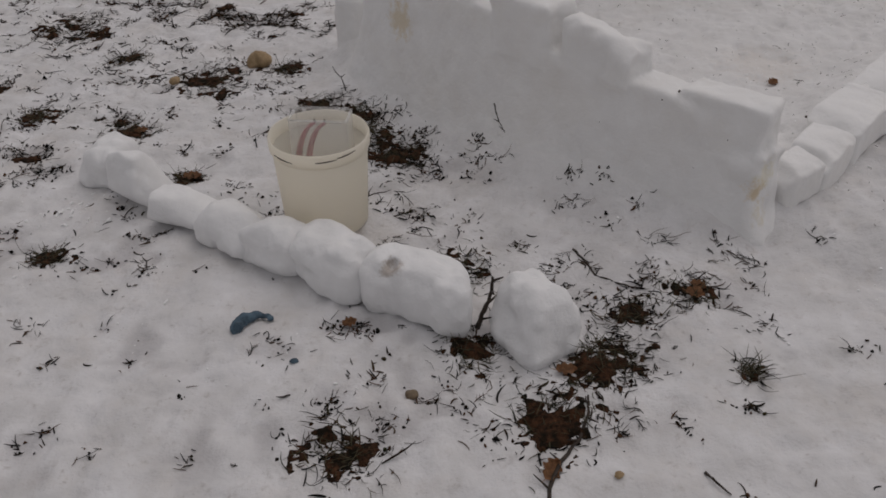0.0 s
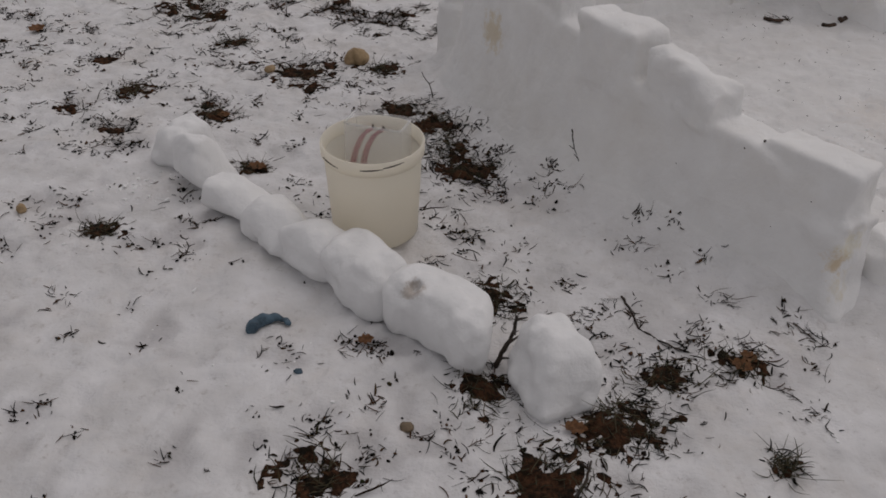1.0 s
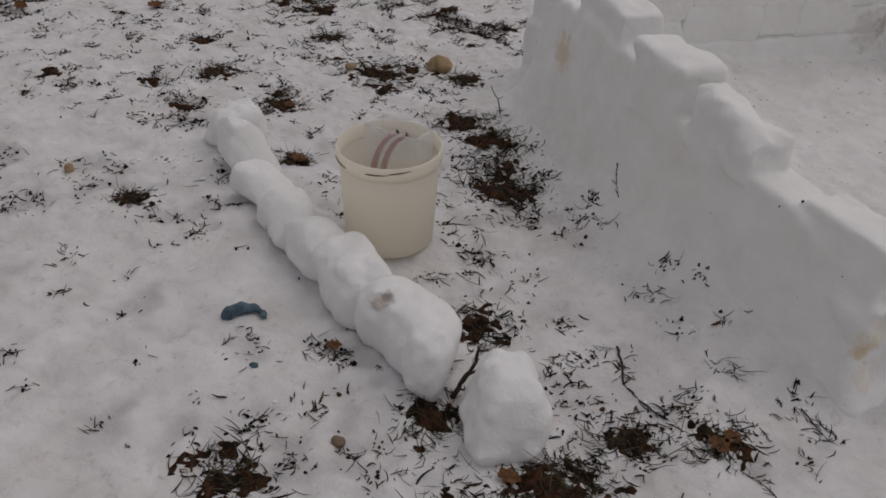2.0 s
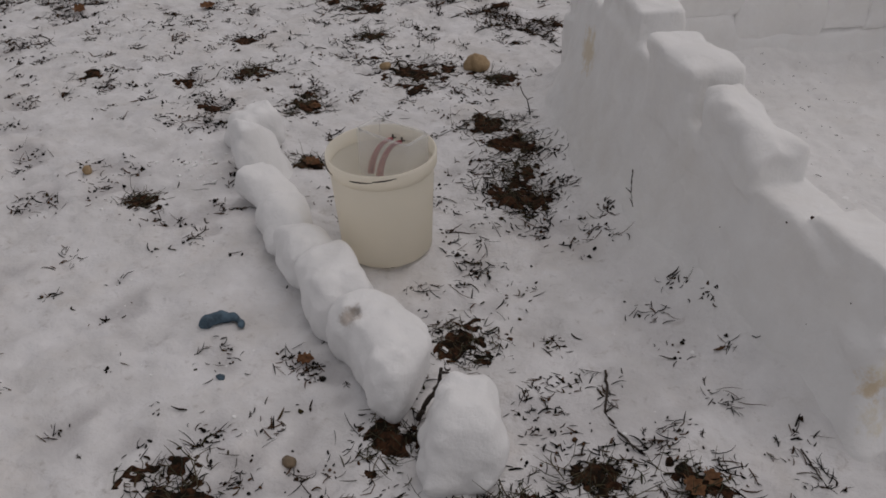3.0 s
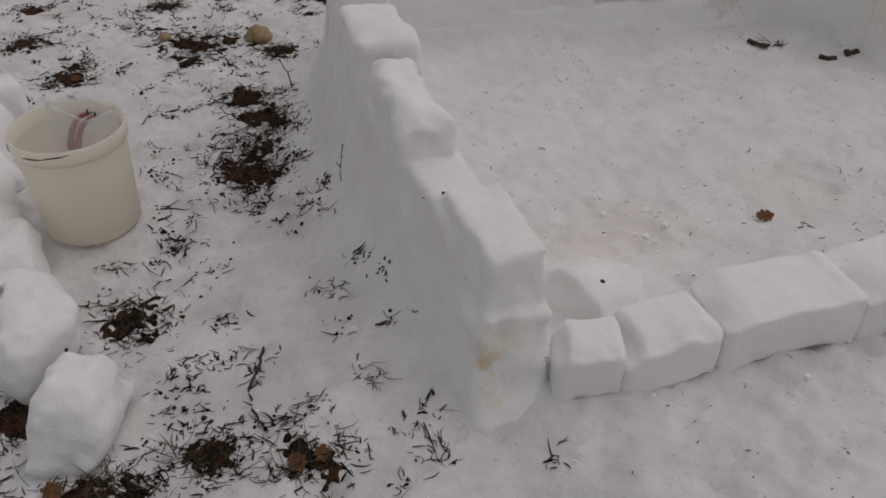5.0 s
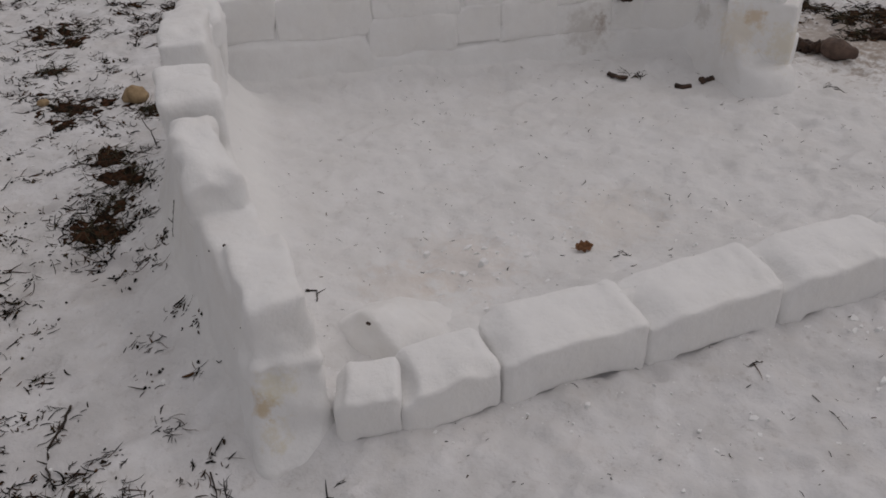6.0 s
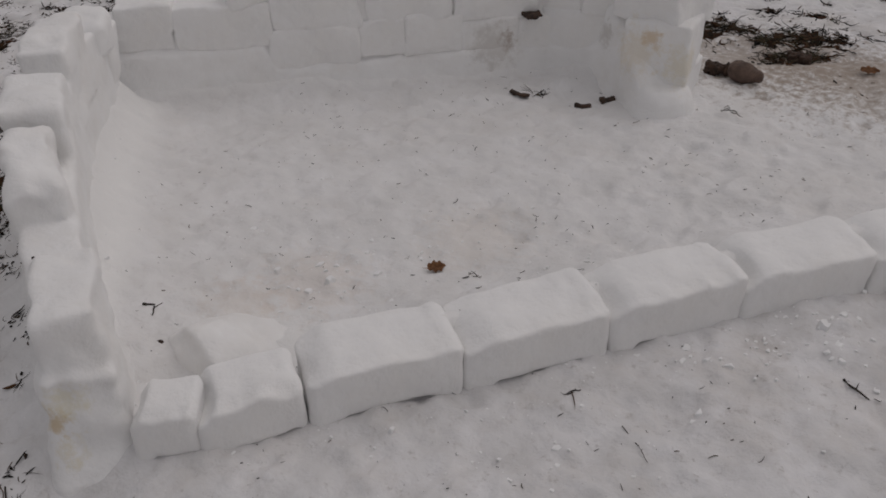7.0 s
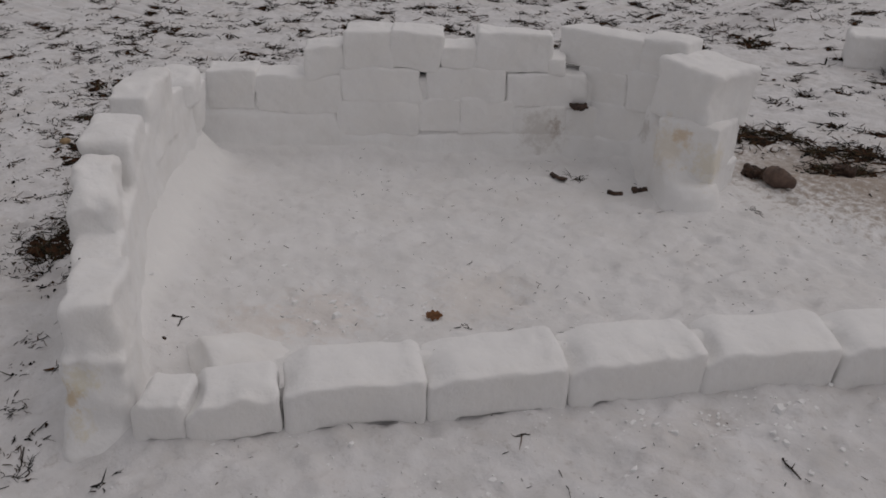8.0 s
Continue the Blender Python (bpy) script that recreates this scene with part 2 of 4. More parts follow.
# ---- the ground ----
WALL_A, WALL_B = np.array([1.0, 2.27]), np.array([-0.45, 3.52])
BACK_B = np.array([1.2, 4.75])


def side_of(x, y, a, b):
    d = (b - a) / np.linalg.norm(b - a)
    return (x - a[0]) * d[1] - (y - a[1]) * d[0]


def inside_fort(x, y):
    return smooth(side_of(x, y, WALL_A, WALL_B), -0.12, 0.15) * smooth(side_of(x, y, WALL_B, BACK_B), -0.1, 0.12)


RIDGE = [(0.93, 2.31), (0.72, 2.45), (0.44, 2.68), (0.26, 2.84), (0.10, 2.99), (-0.09, 3.22), (-0.20, 3.37)]
RIDGE_TOP = [0.29, 0.365, 0.385, 0.46, 0.49, 0.48, 0.42]
FEET = [(1.196, 2.346), (1.340, 2.518), (1.575, 2.781), (1.806, 3.055), (2.048, 3.322), (2.302, 3.588), (2.56, 3.82)]
BACK_LINE = [np.array([-0.35, 3.605]), np.array([0.915, 4.675]), np.array([1.40, 4.69])]


def line_gap(x, y, line):
    """How far a place lies from a line of points, and on which side (plus: outside the fort)."""
    best, out = np.full(np.shape(x), 1e9), np.zeros(np.shape(x))
    for (ax, ay), (bx, by) in zip(line, line[1:]):
        dx, dy = bx - ax, by - ay
        t = np.clip(((x - ax) * dx + (y - ay) * dy) / (dx * dx + dy * dy), 0, 1)
        ox, oy = x - ax - t * dx, y - ay - t * dy
        r = np.hypot(ox, oy)
        near = r < best
        best, out = np.where(near, r, best), np.where(near, oy * dx - ox * dy, out)
    return best, smooth(out, -0.01, 0.01)


def drift(x, y):
    """Snow heaped against the feet of the walls."""
    d, out = line_gap(x, y, RIDGE)
    along = smooth(np.hypot(x - 0.95, y - 2.25), 0.0, 0.7)
    h = np.exp(-np.maximum(d - 0.05, 0) / (0.052 + 0.03 * along)) * (0.11 + 0.09 * along) * out * smooth(np.hypot(x - 1.0, y - 2.2), 0.02, 0.16)
    back = smooth(np.hypot(x - 0.95, y - 2.25), 0.2, 0.9)
    h = h + np.exp(-np.maximum(d - 0.05, 0) / (0.05 + 0.05 * back)) * (0.07 + 0.14 * back) * (1 - out)
    d, out = line_gap(x, y, BACK_LINE)
    h = np.maximum(h, np.exp(-np.maximum(d - 0.075, 0) / 0.07) * (0.02 + 0.07 * (1 - out)))
    # the floor banked up behind the front row
    d, inner = line_gap(x, y, FEET)
    return np.maximum(h, 0.118 * inner * smooth(d, 0.05, 0.12) * np.exp(-(np.maximum(d - 0.13, 0) / 0.13) ** 1.3) * smooth(x, 1.16, 1.36))


def litter_clumps(x, y):
    """Where dead needles lie in tufts, from 0 to 1."""
    p = np.stack([x, y, np.zeros_like(x)], -1)
    return smooth(vnoise(p, 0.13, 21) + 0.6 * vnoise(p, 0.05, 24) + 0.5 * vnoise(p, 0.5, 22), 0.25, 1.1) * (1 - inside_fort(x, y)) * smooth(1.2 - x + 0.8 * (y - 2.2), -0.2, 0.3) * (1 - smooth(drift(x, y), 0.0, 0.03)) * (1 - 0.6 * np.exp(-((x - 0.45) ** 2 + (y - 2.15) ** 2) / 0.16))


def terrain(x, y):
    p = np.stack([x, y, np.zeros_like(x)], -1)
    z = 0.06 * inside_fort(x, y) + drift(x, y) + 0.012 * vnoise(p, 0.55) + 0.009 * vnoise(p, 0.16, 2) + 0.009 * vnoise(p, 0.065, 3) + 0.0065 * vnoise(p, 0.032, 4)
    # the dug hole in the corner of the fort, and old melted hollows round the litter
    z = z - 0.035 * np.exp(-(((x - 0.97) / 1.5) ** 2 + (y - 2.50) ** 2) / 0.0035) - 0.010 * litter_clumps(x, y)
    # scuffs and heel dents
    z = z - 0.012 * smooth(vnoise(p, 0.11, 9), 0.45, 0.8) - 0.009 * smooth(vnoise(p, 0.05, 10), 0.4, 0.8) + 0.006 * smooth(vnoise(p, 0.035, 14), 0.45, 0.8)
    trod = inside_fort(x, y)
    z = z + trod * (0.006 * smooth(vnoise(p, 0.04, 31), 0.3, 0.7) - 0.006 * smooth(vnoise(p, 0.08, 33), 0.35, 0.6) + 0.004 * vnoise(p, 0.022, 35))
    return z - 0.002


xs = np.concatenate([np.linspace(-60, -3.2, 12)[:-1], np.arange(-3.2, 3.6, 0.0125), np.linspace(3.6, 60, 12)])
ys = np.concatenate([np.linspace(-60, 0.4, 12)[:-1], np.arange(0.4, 7.5, 0.0125), np.linspace(7.5, 120, 14)])
gx, gy = np.meshgrid(xs, ys, indexing="ij")
gz = terrain(gx, gy)
nx, ny = gx.shape
index = np.arange(nx * ny).reshape(nx, ny)
quads = np.stack([index[:-1, :-1], index[1:, :-1], index[1:, 1:], index[:-1, 1:]], -1).reshape(-1, 4)
ground = tagged(mesh_object("ground", np.stack([gx, gy, gz], -1).reshape(-1, 3), quads, snow_ground_mat), "thin trampled snow over muddy grass with dents and footprints", "snow ground", kind="structure")


floor_part = inside_fort(gx, gy) * smooth(-side_of(gx, gy, np.array([1.06, 2.36]), np.array([2.36, 3.78])), 0.0, 0.12)
clean = np.maximum(np.maximum(smooth(drift(gx, gy), 0.0, 0.09), np.exp(-((gx - 1.03) ** 2 + (gy - 2.70) ** 2) / 0.05)), 0.45 * floor_part).ravel().astype(np.float32)
wet = litter_clumps(gx, gy).ravel().astype(np.float32)
ground.data.attributes.new("wet", "FLOAT", "POINT").data.foreach_set("value", wet)
ground.data.attributes.new("clean", "FLOAT", "POINT").data.foreach_set("value", clean)


def ground_z(x, y):
    return float(terrain(np.array([float(x)]), np.array([float(y)]))[0])


# ---- the left wall of the fort ----
def ridge_field(p, line, tops, w, flare_out, flare_in, front=None):
    """A slumped snow wall along a line; flare: how far its foot spreads on either side."""
    best = np.full(p.shape[:-1], 1e9)
    top, out = np.zeros_like(best), np.zeros_like(best)
    for n in range(len(line) - 1):
        a, b = np.array(line[n]), np.array(line[n + 1])
        d = b - a
        t = np.clip(((p[..., :2] - a) @ d) / (d @ d), 0, 1)
        off = p[..., :2] - (a + t[..., None] * d)
        r = np.linalg.norm(off, axis=-1)
        near = r < best
        best = np.where(near, r, best)
        top = np.where(near, tops[n] + t * (tops[n + 1] - tops[n]), top)
        out = np.where(near, -(off[..., 0] * d[1] - off[..., 1] * d[0]) / np.linalg.norm(d), out)
    z = np.maximum(p[..., 2], 0)
    outer = smooth(out, -0.03, 0.03)
    along = 0.3 + 0.9 * smooth(np.hypot(p[..., 0] - front[0], p[..., 1] - front[1]), 0.05, 0.95) if front else 1.0
    width = w + along * outer * flare_out * np.exp(-z / 0.20) + (1 - outer) * flare_in * (0.45 * np.exp(-z / 0.16) + 0.9 * np.exp(-z / 0.06))
    return smax(best - width, p[..., 2] - top, 0.02)


def melted_box(p, at, half, yaw, r, seed, wobble=0.012):
    q = turn_xy(p - np.array(at), radians(yaw))
    q = q + wobble * np.stack([vnoise(q, 0.11, seed + k) for k in (0, 1, 2)], -1)
    return box_field(q, half, r) + 0.5 * wobble * vnoise(q, 0.05, seed + 3)


def wall_field(p):
    d = ridge_field(p, RIDGE, RIDGE_TOP, 0.060, 0.105, 0.02, front=(0.95, 2.25))
    # the stained end of the wall, and the blocks that have melted into it
    low = np.maximum(p[..., 2:3], 0)
    foot = (0.05 * np.exp(-low / 0.06))[..., 0] + 0.008 * vnoise(p, 0.04, 62)
    d = smin(d, melted_box(p, (0.925, 2.308, 0.10), (0.068, 0.078, 0.135), 47, 0.016, 60, 0.016) - foot, 0.022)
    d = smin(d, melted_box(p, (0.873, 2.356, 0.19), (0.137, 0.062 + 0.03 * np.exp(-low / 0.1), 0.188), -40, 0.014, 64, 0.013), 0.016)
    d = smin(d, eroded_field(p), 0.006)
    d = smin(d, melted_box(p, (0.325, 2.762, 0.43), (0.118, 0.072, 0.105), -42, 0.014, 68, 0.014), 0.014)
    d = smin(d, melted_box(p, (0.065, 3.040, 0.45), (0.170, 0.068, 0.118), -49, 0.014, 72, 0.013), 0.014)
    # the seam under the end block, and scuffs
    seam = np.exp(-((p[..., 2] - 0.228 - 0.006 * vnoise(p, 0.05, 15)) / 0.006) ** 2) * smooth(p[..., 0], 0.74, 0.82) * smooth(1.02 - p[..., 0], 0.0, 0.06)
    d = d + 0.005 * seam + 0.004 * smooth(vnoise(p, 0.07, 17), 0.35, 0.7)
    return d + 0.005 * vnoise(p, 0.12, 11) + 0.003 * vnoise(p, 0.045, 12) + 0.0012 * vnoise(p, 0.02, 13)


def eroded_field(p):
    """The broken block on the wall: a lump with hollows and knobs."""
    q = turn_xy(p - np.array([0.535, 2.572, 0.42]), radians(-40))
    q = q + 0.014 * np.stack([vnoise(q, 0.08, 76 + k) for k in (0, 1, 2)], -1)
    d = box_field(q, (0.13, 0.060, 0.095), 0.022)
    for ax, ay, az, c in ((0.30, 0.0, 0.95, 0.058), (0.9, 0.3, 0.3, 0.128), (0.1, 0.75, 0.65, 0.070), (0.25, -0.75, 0.6, 0.074)):
        d = smax(d, (q @ np.array([ax, ay, az])) / math.sqrt(ax * ax + ay * ay + az * az) - c, 0.008)
    for x, y, z, r in ((0.03, 0.06, 0.055, 0.026), (-0.06, 0.07, 0.05, 0.030), (0.02, -0.075, 0.05, 0.024)):
        d = smax(d, r - np.linalg.norm(q - np.array([x, y, z]), axis=-1), 0.012)
    return d + 0.012 * vnoise(p, 0.055, 80) + 0.007 * vnoise(p, 0.03, 79)


def on_wall(x, y, z, lift=0.001):
    """The nearest place outwards on the skin of the left wall."""
    p = np.array([x, y, z])
    for _ in range(80):
        if wall_field(p[None])[0] > lift:
            break
        p = p + np.array([-0.002, -0.0022, 0])
    for _ in range(80):
        if wall_field(p[None])[0] < lift:
            break
        p = p - np.array([-0.002, -0.0022, 0])
    return tuple(p)


left_wall = tagged(new("snow_wall"), "knee-high stepped wall of slumped snow blocks with yellow stains", "snow wall", "walls of the snow fort")
verts, faces = surface(wall_field, (-0.60, 1.95, -0.05), (1.25, 3.60, 0.60), 0.0085)
mesh_object("wall_body", verts, faces, snow_wall_mat, left_wall)
snow_block("snow_block", (-0.17, 3.34, 0.36), (0.20, 0.14, 0.13), -45, 8, 0.03, 0.008, parent=left_wall)
snow_block("snow_block", (-0.165, 3.40, 0.25), (0.05, 0.13, 0.20), 35, 9, 0.02, 0.006, roll=8, parent=left_wall)

# ---- the heap in the corner ----
def heap_field(p):
    """A heap that slopes down into the floor and breaks off steeply towards the corner."""
    q = turn_xy(p - np.array([0.975, 2.578, 0.0]), radians(-17))
    top = 0.130 - 1.7 * np.maximum(q[..., 1], 0) ** 2 - 4.0 * (q[..., 0] - 0.01) ** 2 + 0.010 * vnoise(p, 0.05, 33)
    edge = -q[..., 1] - 0.02 - 0.2 * (0.10 - p[..., 2]) + 0.010 * vnoise(p, 0.06, 34)
    return 0.8 * smax(p[..., 2] - top, edge, 0.010) + 0.006 * vnoise(p, 0.1, 31) + 0.003 * vnoise(p, 0.03, 32)


verts, faces = surface(heap_field, (0.72, 2.45, -0.03), (1.26, 2.95, 0.16), 0.008)
tagged(mesh_object("snow_mound", verts, faces, snow_wall_mat), "slumped mound of crumbly snow with a broken edge", "snow mound")

# ---- the low front row ----
def front_block(a, b, depth, base, rim, lip, seed, wave=0.008):
    """A pressed block whose front foot runs from a to b; its top leans to the front, with a low rim left at the far end."""
    a, b = np.array(a), np.array(b)
    along = b - a
    length = float(np.linalg.norm(along))
    out = np.array([along[1], -along[0]]) / length
    mid = (a + b) / 2 - out * depth / 2
    half = np.array([length / 2 - 0.001, depth / 2, (rim - base) / 2])
    pick = np.random.default_rng(seed)
    cx, wx, nook = pick.uniform(-0.05, 0.2), pick.uniform(0.6, 0.75), pick.uniform(0.034, 0.056)

    def sdf(p):
        q = p + 0.007 * np.stack([vnoise(p, 0.10, seed + k) for k in (1, 2, 3)], -1)
        u, v = q[..., 0] / half[0], q[..., 1] / half[1]
        d = box_field(q, half + np.array([0, 0, 0.02]), 0.019)
        fine = vnoise(p, 0.03, seed + 5)
        # the hollow top, open to the front
        rise = np.maximum((u - cx - 0.2) / wx, 0) ** 3
        bowl = smooth(1 - rise + 0.35 * vnoise(p, 0.05, seed + 6) + 0.12 * fine, -0.2, 0.8)
        scallop = wave * smooth(-v, 0.35, 1.0) * (0.4 + 1.6 * np.abs(vnoise(p * np.array([1, 0, 0]), 0.06, seed + 7)))
        top = half[2] - (rim - lip) * bowl - 0.003 * (1 - v) - 0.026 * smooth(-u, 0.55, 1.05) - 0.016 * smooth(u, 0.78, 1.02) - scallop + 0.004 * vnoise(p, 0.08, seed + 9)
        d = smax(d, 0.85 * (q[..., 2] - top), 0.006)
        # the pinched near end
        d = smax(d, nook - np.linalg.norm((q - np.array([-half[0] - 0.006, -0.25 * half[1], half[2] - 0.005])) * np.array([1, 0.5, 0.7]), axis=-1), 0.014)
        # the lifted foot under the front
        gap = 0.022 * smooth(-v, 0.35, 0.8) * smooth(0.8 - np.abs(u - 0.1) + 0.25 * vnoise(p, 0.05, seed + 8), 0.0, 0.25)
        d = smax(d, -half[2] + gap - q[..., 2], 0.003)
        return d + 0.0035 * vnoise(p, 0.07, seed) + 0.0012 * fine

    verts, faces = surface(sdf, -half - 0.025, half + 0.025, 0.006)
    ob = mesh_object("snow_block", verts, faces, snow_wall_mat)
    ob.matrix_world = pose(mid[0], mid[1], (base + rim) / 2, 0, 0, math.degrees(math.atan2(along[1], along[0])))
    return tagged(ob, "pressed white snow block with hollowed top in the front row", "snow block", "front row of snow blocks")


front_block((1.072, 2.276), (1.194, 2.348), 0.115, 0.032, 0.172, 0.168, 20, 0.012)
for n, (a, b) in enumerate(zip(FEET, FEET[1:])):
    front_block(a, b, 0.14 if n == 0 else 0.175, 0.036, (0.190, 0.200, 0.204, 0.208, 0.208, 0.208)[n], 0.180 if n == 0 else (0.187, 0.190, 0.193, 0.195, 0.195)[n - 1], 21 + 9 * n, 0.018 if n == 0 else 0.010)

# ---- the back wall ----


def back_at(s):
    """The middle of the back wall at s metres along, and the turn of its line."""
    for a, b, at in ((BACK_LINE[0], BACK_LINE[1], -0.20), (BACK_LINE[1], BACK_LINE[2], 1.457)):
        d = (b - a) / np.linalg.norm(b - a)
        if s < 1.457 or at > 1:
            p = a + d * (s - at)
            return p[0], p[1], math.degrees(math.atan2(d[1], d[0]))


def back_field(p):
    d = ridge_field(p, [BACK_LINE[0], (0.054, 3.947), (0.090, 3.978), *BACK_LINE[1:]], (0.262, 0.255, 0.17, 0.185, 0.18), 0.083, 0.01, 0.02)
    # the buttress that runs out from the end
    a, b = np.array([1.26, 4.63, 0.0]), np.array([1.47, 4.45, 0.0])
    t = np.clip(((p - a)[..., :2] @ (b - a)[:2]) / ((b - a)[:2] @ (b - a)[:2]), 0, 1)
    r = np.linalg.norm((p - (a + t[..., None] * (b - a)))[..., :2], axis=-1)
    d = smin(d, smax(r - 0.09 - 0.06 * np.exp(-np.maximum(p[..., 2], 0) / 0.10), p[..., 2] - (0.38 - 0.22 * t * t), 0.05), 0.08)
    # packed snow behind the joints
    d = smin(d, ridge_field(p, [BACK_LINE[0], *BACK_LINE[1:]], (0.39, 0.43, 0.44), 0.064, 0.0, 0.0), 0.005)
    return d + 0.006 * vnoise(p, 0.13, 41) + 0.004 * vnoise(p, 0.04, 42)


back_wall = tagged(new("snow_wall"), "knee-high wall of stacked snow blocks with see-through joints and dirt", "snow wall", "walls of the snow fort")
verts, faces = surface(back_field, (-0.7, 3.2, -0.05), (1.85, 4.95, 0.42), 0.012)
mesh_object("wall_body", verts, faces, snow_wall_mat, back_wall)
LOWER = [(0.35, 0.683, 0.160, 0.308), (0.686, 0.865, 0.178, 0.318), (0.868, 1.08, 0.176, 0.322), (1.08, 1.31, 0.165, 0.292), (1.31, 1.46, 0.16, 0.283), (1.463, 1.80, 0.16, 0.322)]
MIDDLE = [(-0.19, 0.003, 0.265, 0.432), (0.01, 0.360, 0.255, 0.415), (0.371, 0.692, 0.302, 0.443), (0.724, 1.045, 0.316, 0.452), (1.054, 1.376, 0.284, 0.437), (1.402, 1.613, 0.312, 0.457), (1.619, 1.83, 0.322, 0.475)]
UPPER = [(0.224, 0.385, 0.410, 0.540), (0.388, 0.573, 0.440, 0.603), (0.577, 0.775, 0.440, 0.598), (0.779, 0.922, 0.450, 0.542), (0.928, 1.225, 0.443, 0.595), (1.228, 1.29, 0.434, 0.500), (1.293, 1.66, 0.455, 0.600), (1.664, 1.85, 0.455, 0.615)]
n = 0
for course, depth in ((LOWER, 0.168), (MIDDLE, 0.160), (UPPER, 0.150)):
    for s0, s1, z0, z1 in course:
        x, y, yaw = back_at((s0 + s1) / 2)
        n += 1
        lean = {18: 5, 16: 6, 14: -6}.get(n, 0)
        snow_block("snow_block", (x, y, z0), (s1 - s0 + 0.013, depth, z1 - z0 + 0.005), yaw, 50 + n, 0.010, 0.007, roll=lean, parent=back_wall)
snow_block("snow_block", (1.42, 4.57, 0.19), (0.245, 0.255, 0.185), 3, 81, 0.012, 0.006, parent=back_wall)
snow_block("snow_block", (1.425, 4.575, 0.0), (0.24, 0.255, 0.20), 4, 82, 0.014, 0.006, parent=back_wall)
snow_block("snow_block", (1.40, 4.61, 0.352), (0.265, 0.28, 0.225), -12, 83, 0.018, 0.009, tilt=-3, roll=5, parent=back_wall)
for x, y, yaw, seed in ((1.31, 7.45, 20, 85), (1.62, 7.35, 8, 86)):
    tagged(snow_block("snow_block", (x, y, -0.02), (0.34, 0.3, 0.22), yaw, seed, 0.03, 0.008), "lone white snow block standing on littered snow", "snow block", "spare snow blocks")

# ---- the row of snow lumps ----
LUMPS = [(0.290, 1.748, 0.265, 0.195, 0.185, -58, 1, 0.06, 0.42), (0.005, 1.855, 0.325, 0.19, 0.165, -33, 1, 0.062, 0.08), (-0.24, 1.985, 0.24, 0.17, 0.155, -32, 1, 0.055, 0.08), (-0.418, 2.078, 0.24, 0.155, 0.145, -27, 2, 0.045, 0.1), (-0.555, 2.158, 0.22, 0.15, 0.135, -36, 1, 0.05, 0.1), (-0.73, 2.262, 0.24, 0.145, 0.13, -14, 3, 0.025, 0.2), (-0.91, 2.405, 0.225, 0.21, 0.195, -35, 4, 0.022, 0.48), (-1.045, 2.55, 0.185, 0.18, 0.145, -20, 1, 0.045, 0.2)]
for n, (x, y, a, b, c, yaw, cuts, r, slim) in enumerate(LUMPS):
    hollow = (-0.055, -0.05, 0.078, 0.017) if n == 1 else None
    tagged(snow_block("snow_lump", (x, y, -0.022), (a, b, c), yaw, 91 + 3 * n, r, 0.020, facets=cuts, taper=slim, pit=hollow, mat=snow_lump_mat, step=0.007), "rough hand-rolled lump of white snow lying on the ground", "snow lump", "row of snow lumps")

# ---- the bucket ----
def see_through(m, share):
    """Lets part of the light soak through, as milky plastic does."""
    links, nodes = m.node_tree.links, m.node_tree.nodes
    b, out = nodes["Principled BSDF"], nodes["Material Output"]
    t = add(m, "ShaderNodeBsdfTranslucent")
    t.inputs["Color"].default_value = (0.96, 0.92, 0.85, 1)
    mix = add(m, "ShaderNodeMixShader", Fac=share)
    links.new(b.outputs[0], mix.inputs[1])
    links.new(t.outputs[0], mix.inputs[2])
    links.new(mix.outputs[0], out.inputs["Surface"])
    return m


plastic = see_through(grain(material("milky_plastic", (0.75, 0.74, 0.66), 0.38), 7, (0.88, 0.86, 0.755), (0.91, 0.89, 0.80), 0.05, 0.002, 40), 0.6)
clear = material("clear_plastic", (0.88, 0.88, 0.87), 0.2)
pass_light = add(clear, "ShaderNodeBsdfTransparent")
thin = add(clear, "ShaderNodeMixShader", Fac=0.80)
clear.node_tree.links.new(clear.node_tree.nodes["Principled BSDF"].outputs[0], thin.inputs[1])
clear.node_tree.links.new(pass_light.outputs[0], thin.inputs[2])
clear.node_tree.links.new(thin.outputs[0], clear.node_tree.nodes["Material Output"].inputs["Surface"])
dark = material("dirt_crust", (0.03, 0.022, 0.018), 0.9)
red = grain(material("faded_red_strap", (0.35, 0.10, 0.11), 0.6), 40, (0.26, 0.035, 0.045), (0.38, 0.09, 0.10), 0.2, 0.001, 300)


def spun(bm, rings, steps=64, wave=None):
    """A turned shape from (radius, height) rings."""
    loops = []
    for r, z in rings:
        angles = np.linspace(0, 2 * math.pi, steps, endpoint=False)
        loops.append([bm.verts.new((r * math.cos(a), r * math.sin(a), z)) for a in angles] if r else [bm.verts.new((0, 0, z))])
    for a, b in zip(loops, loops[1:]):
        for i in range(steps):
            j = (i + 1) % steps
            bm.faces.new(([a[i], a[j]] if len(a) > 1 else [a[0]]) + ([b[j], b[i]] if len(b) > 1 else [b[0]]))
    bmesh.ops.recalc_face_normals(bm, faces=bm.faces)
    return bm


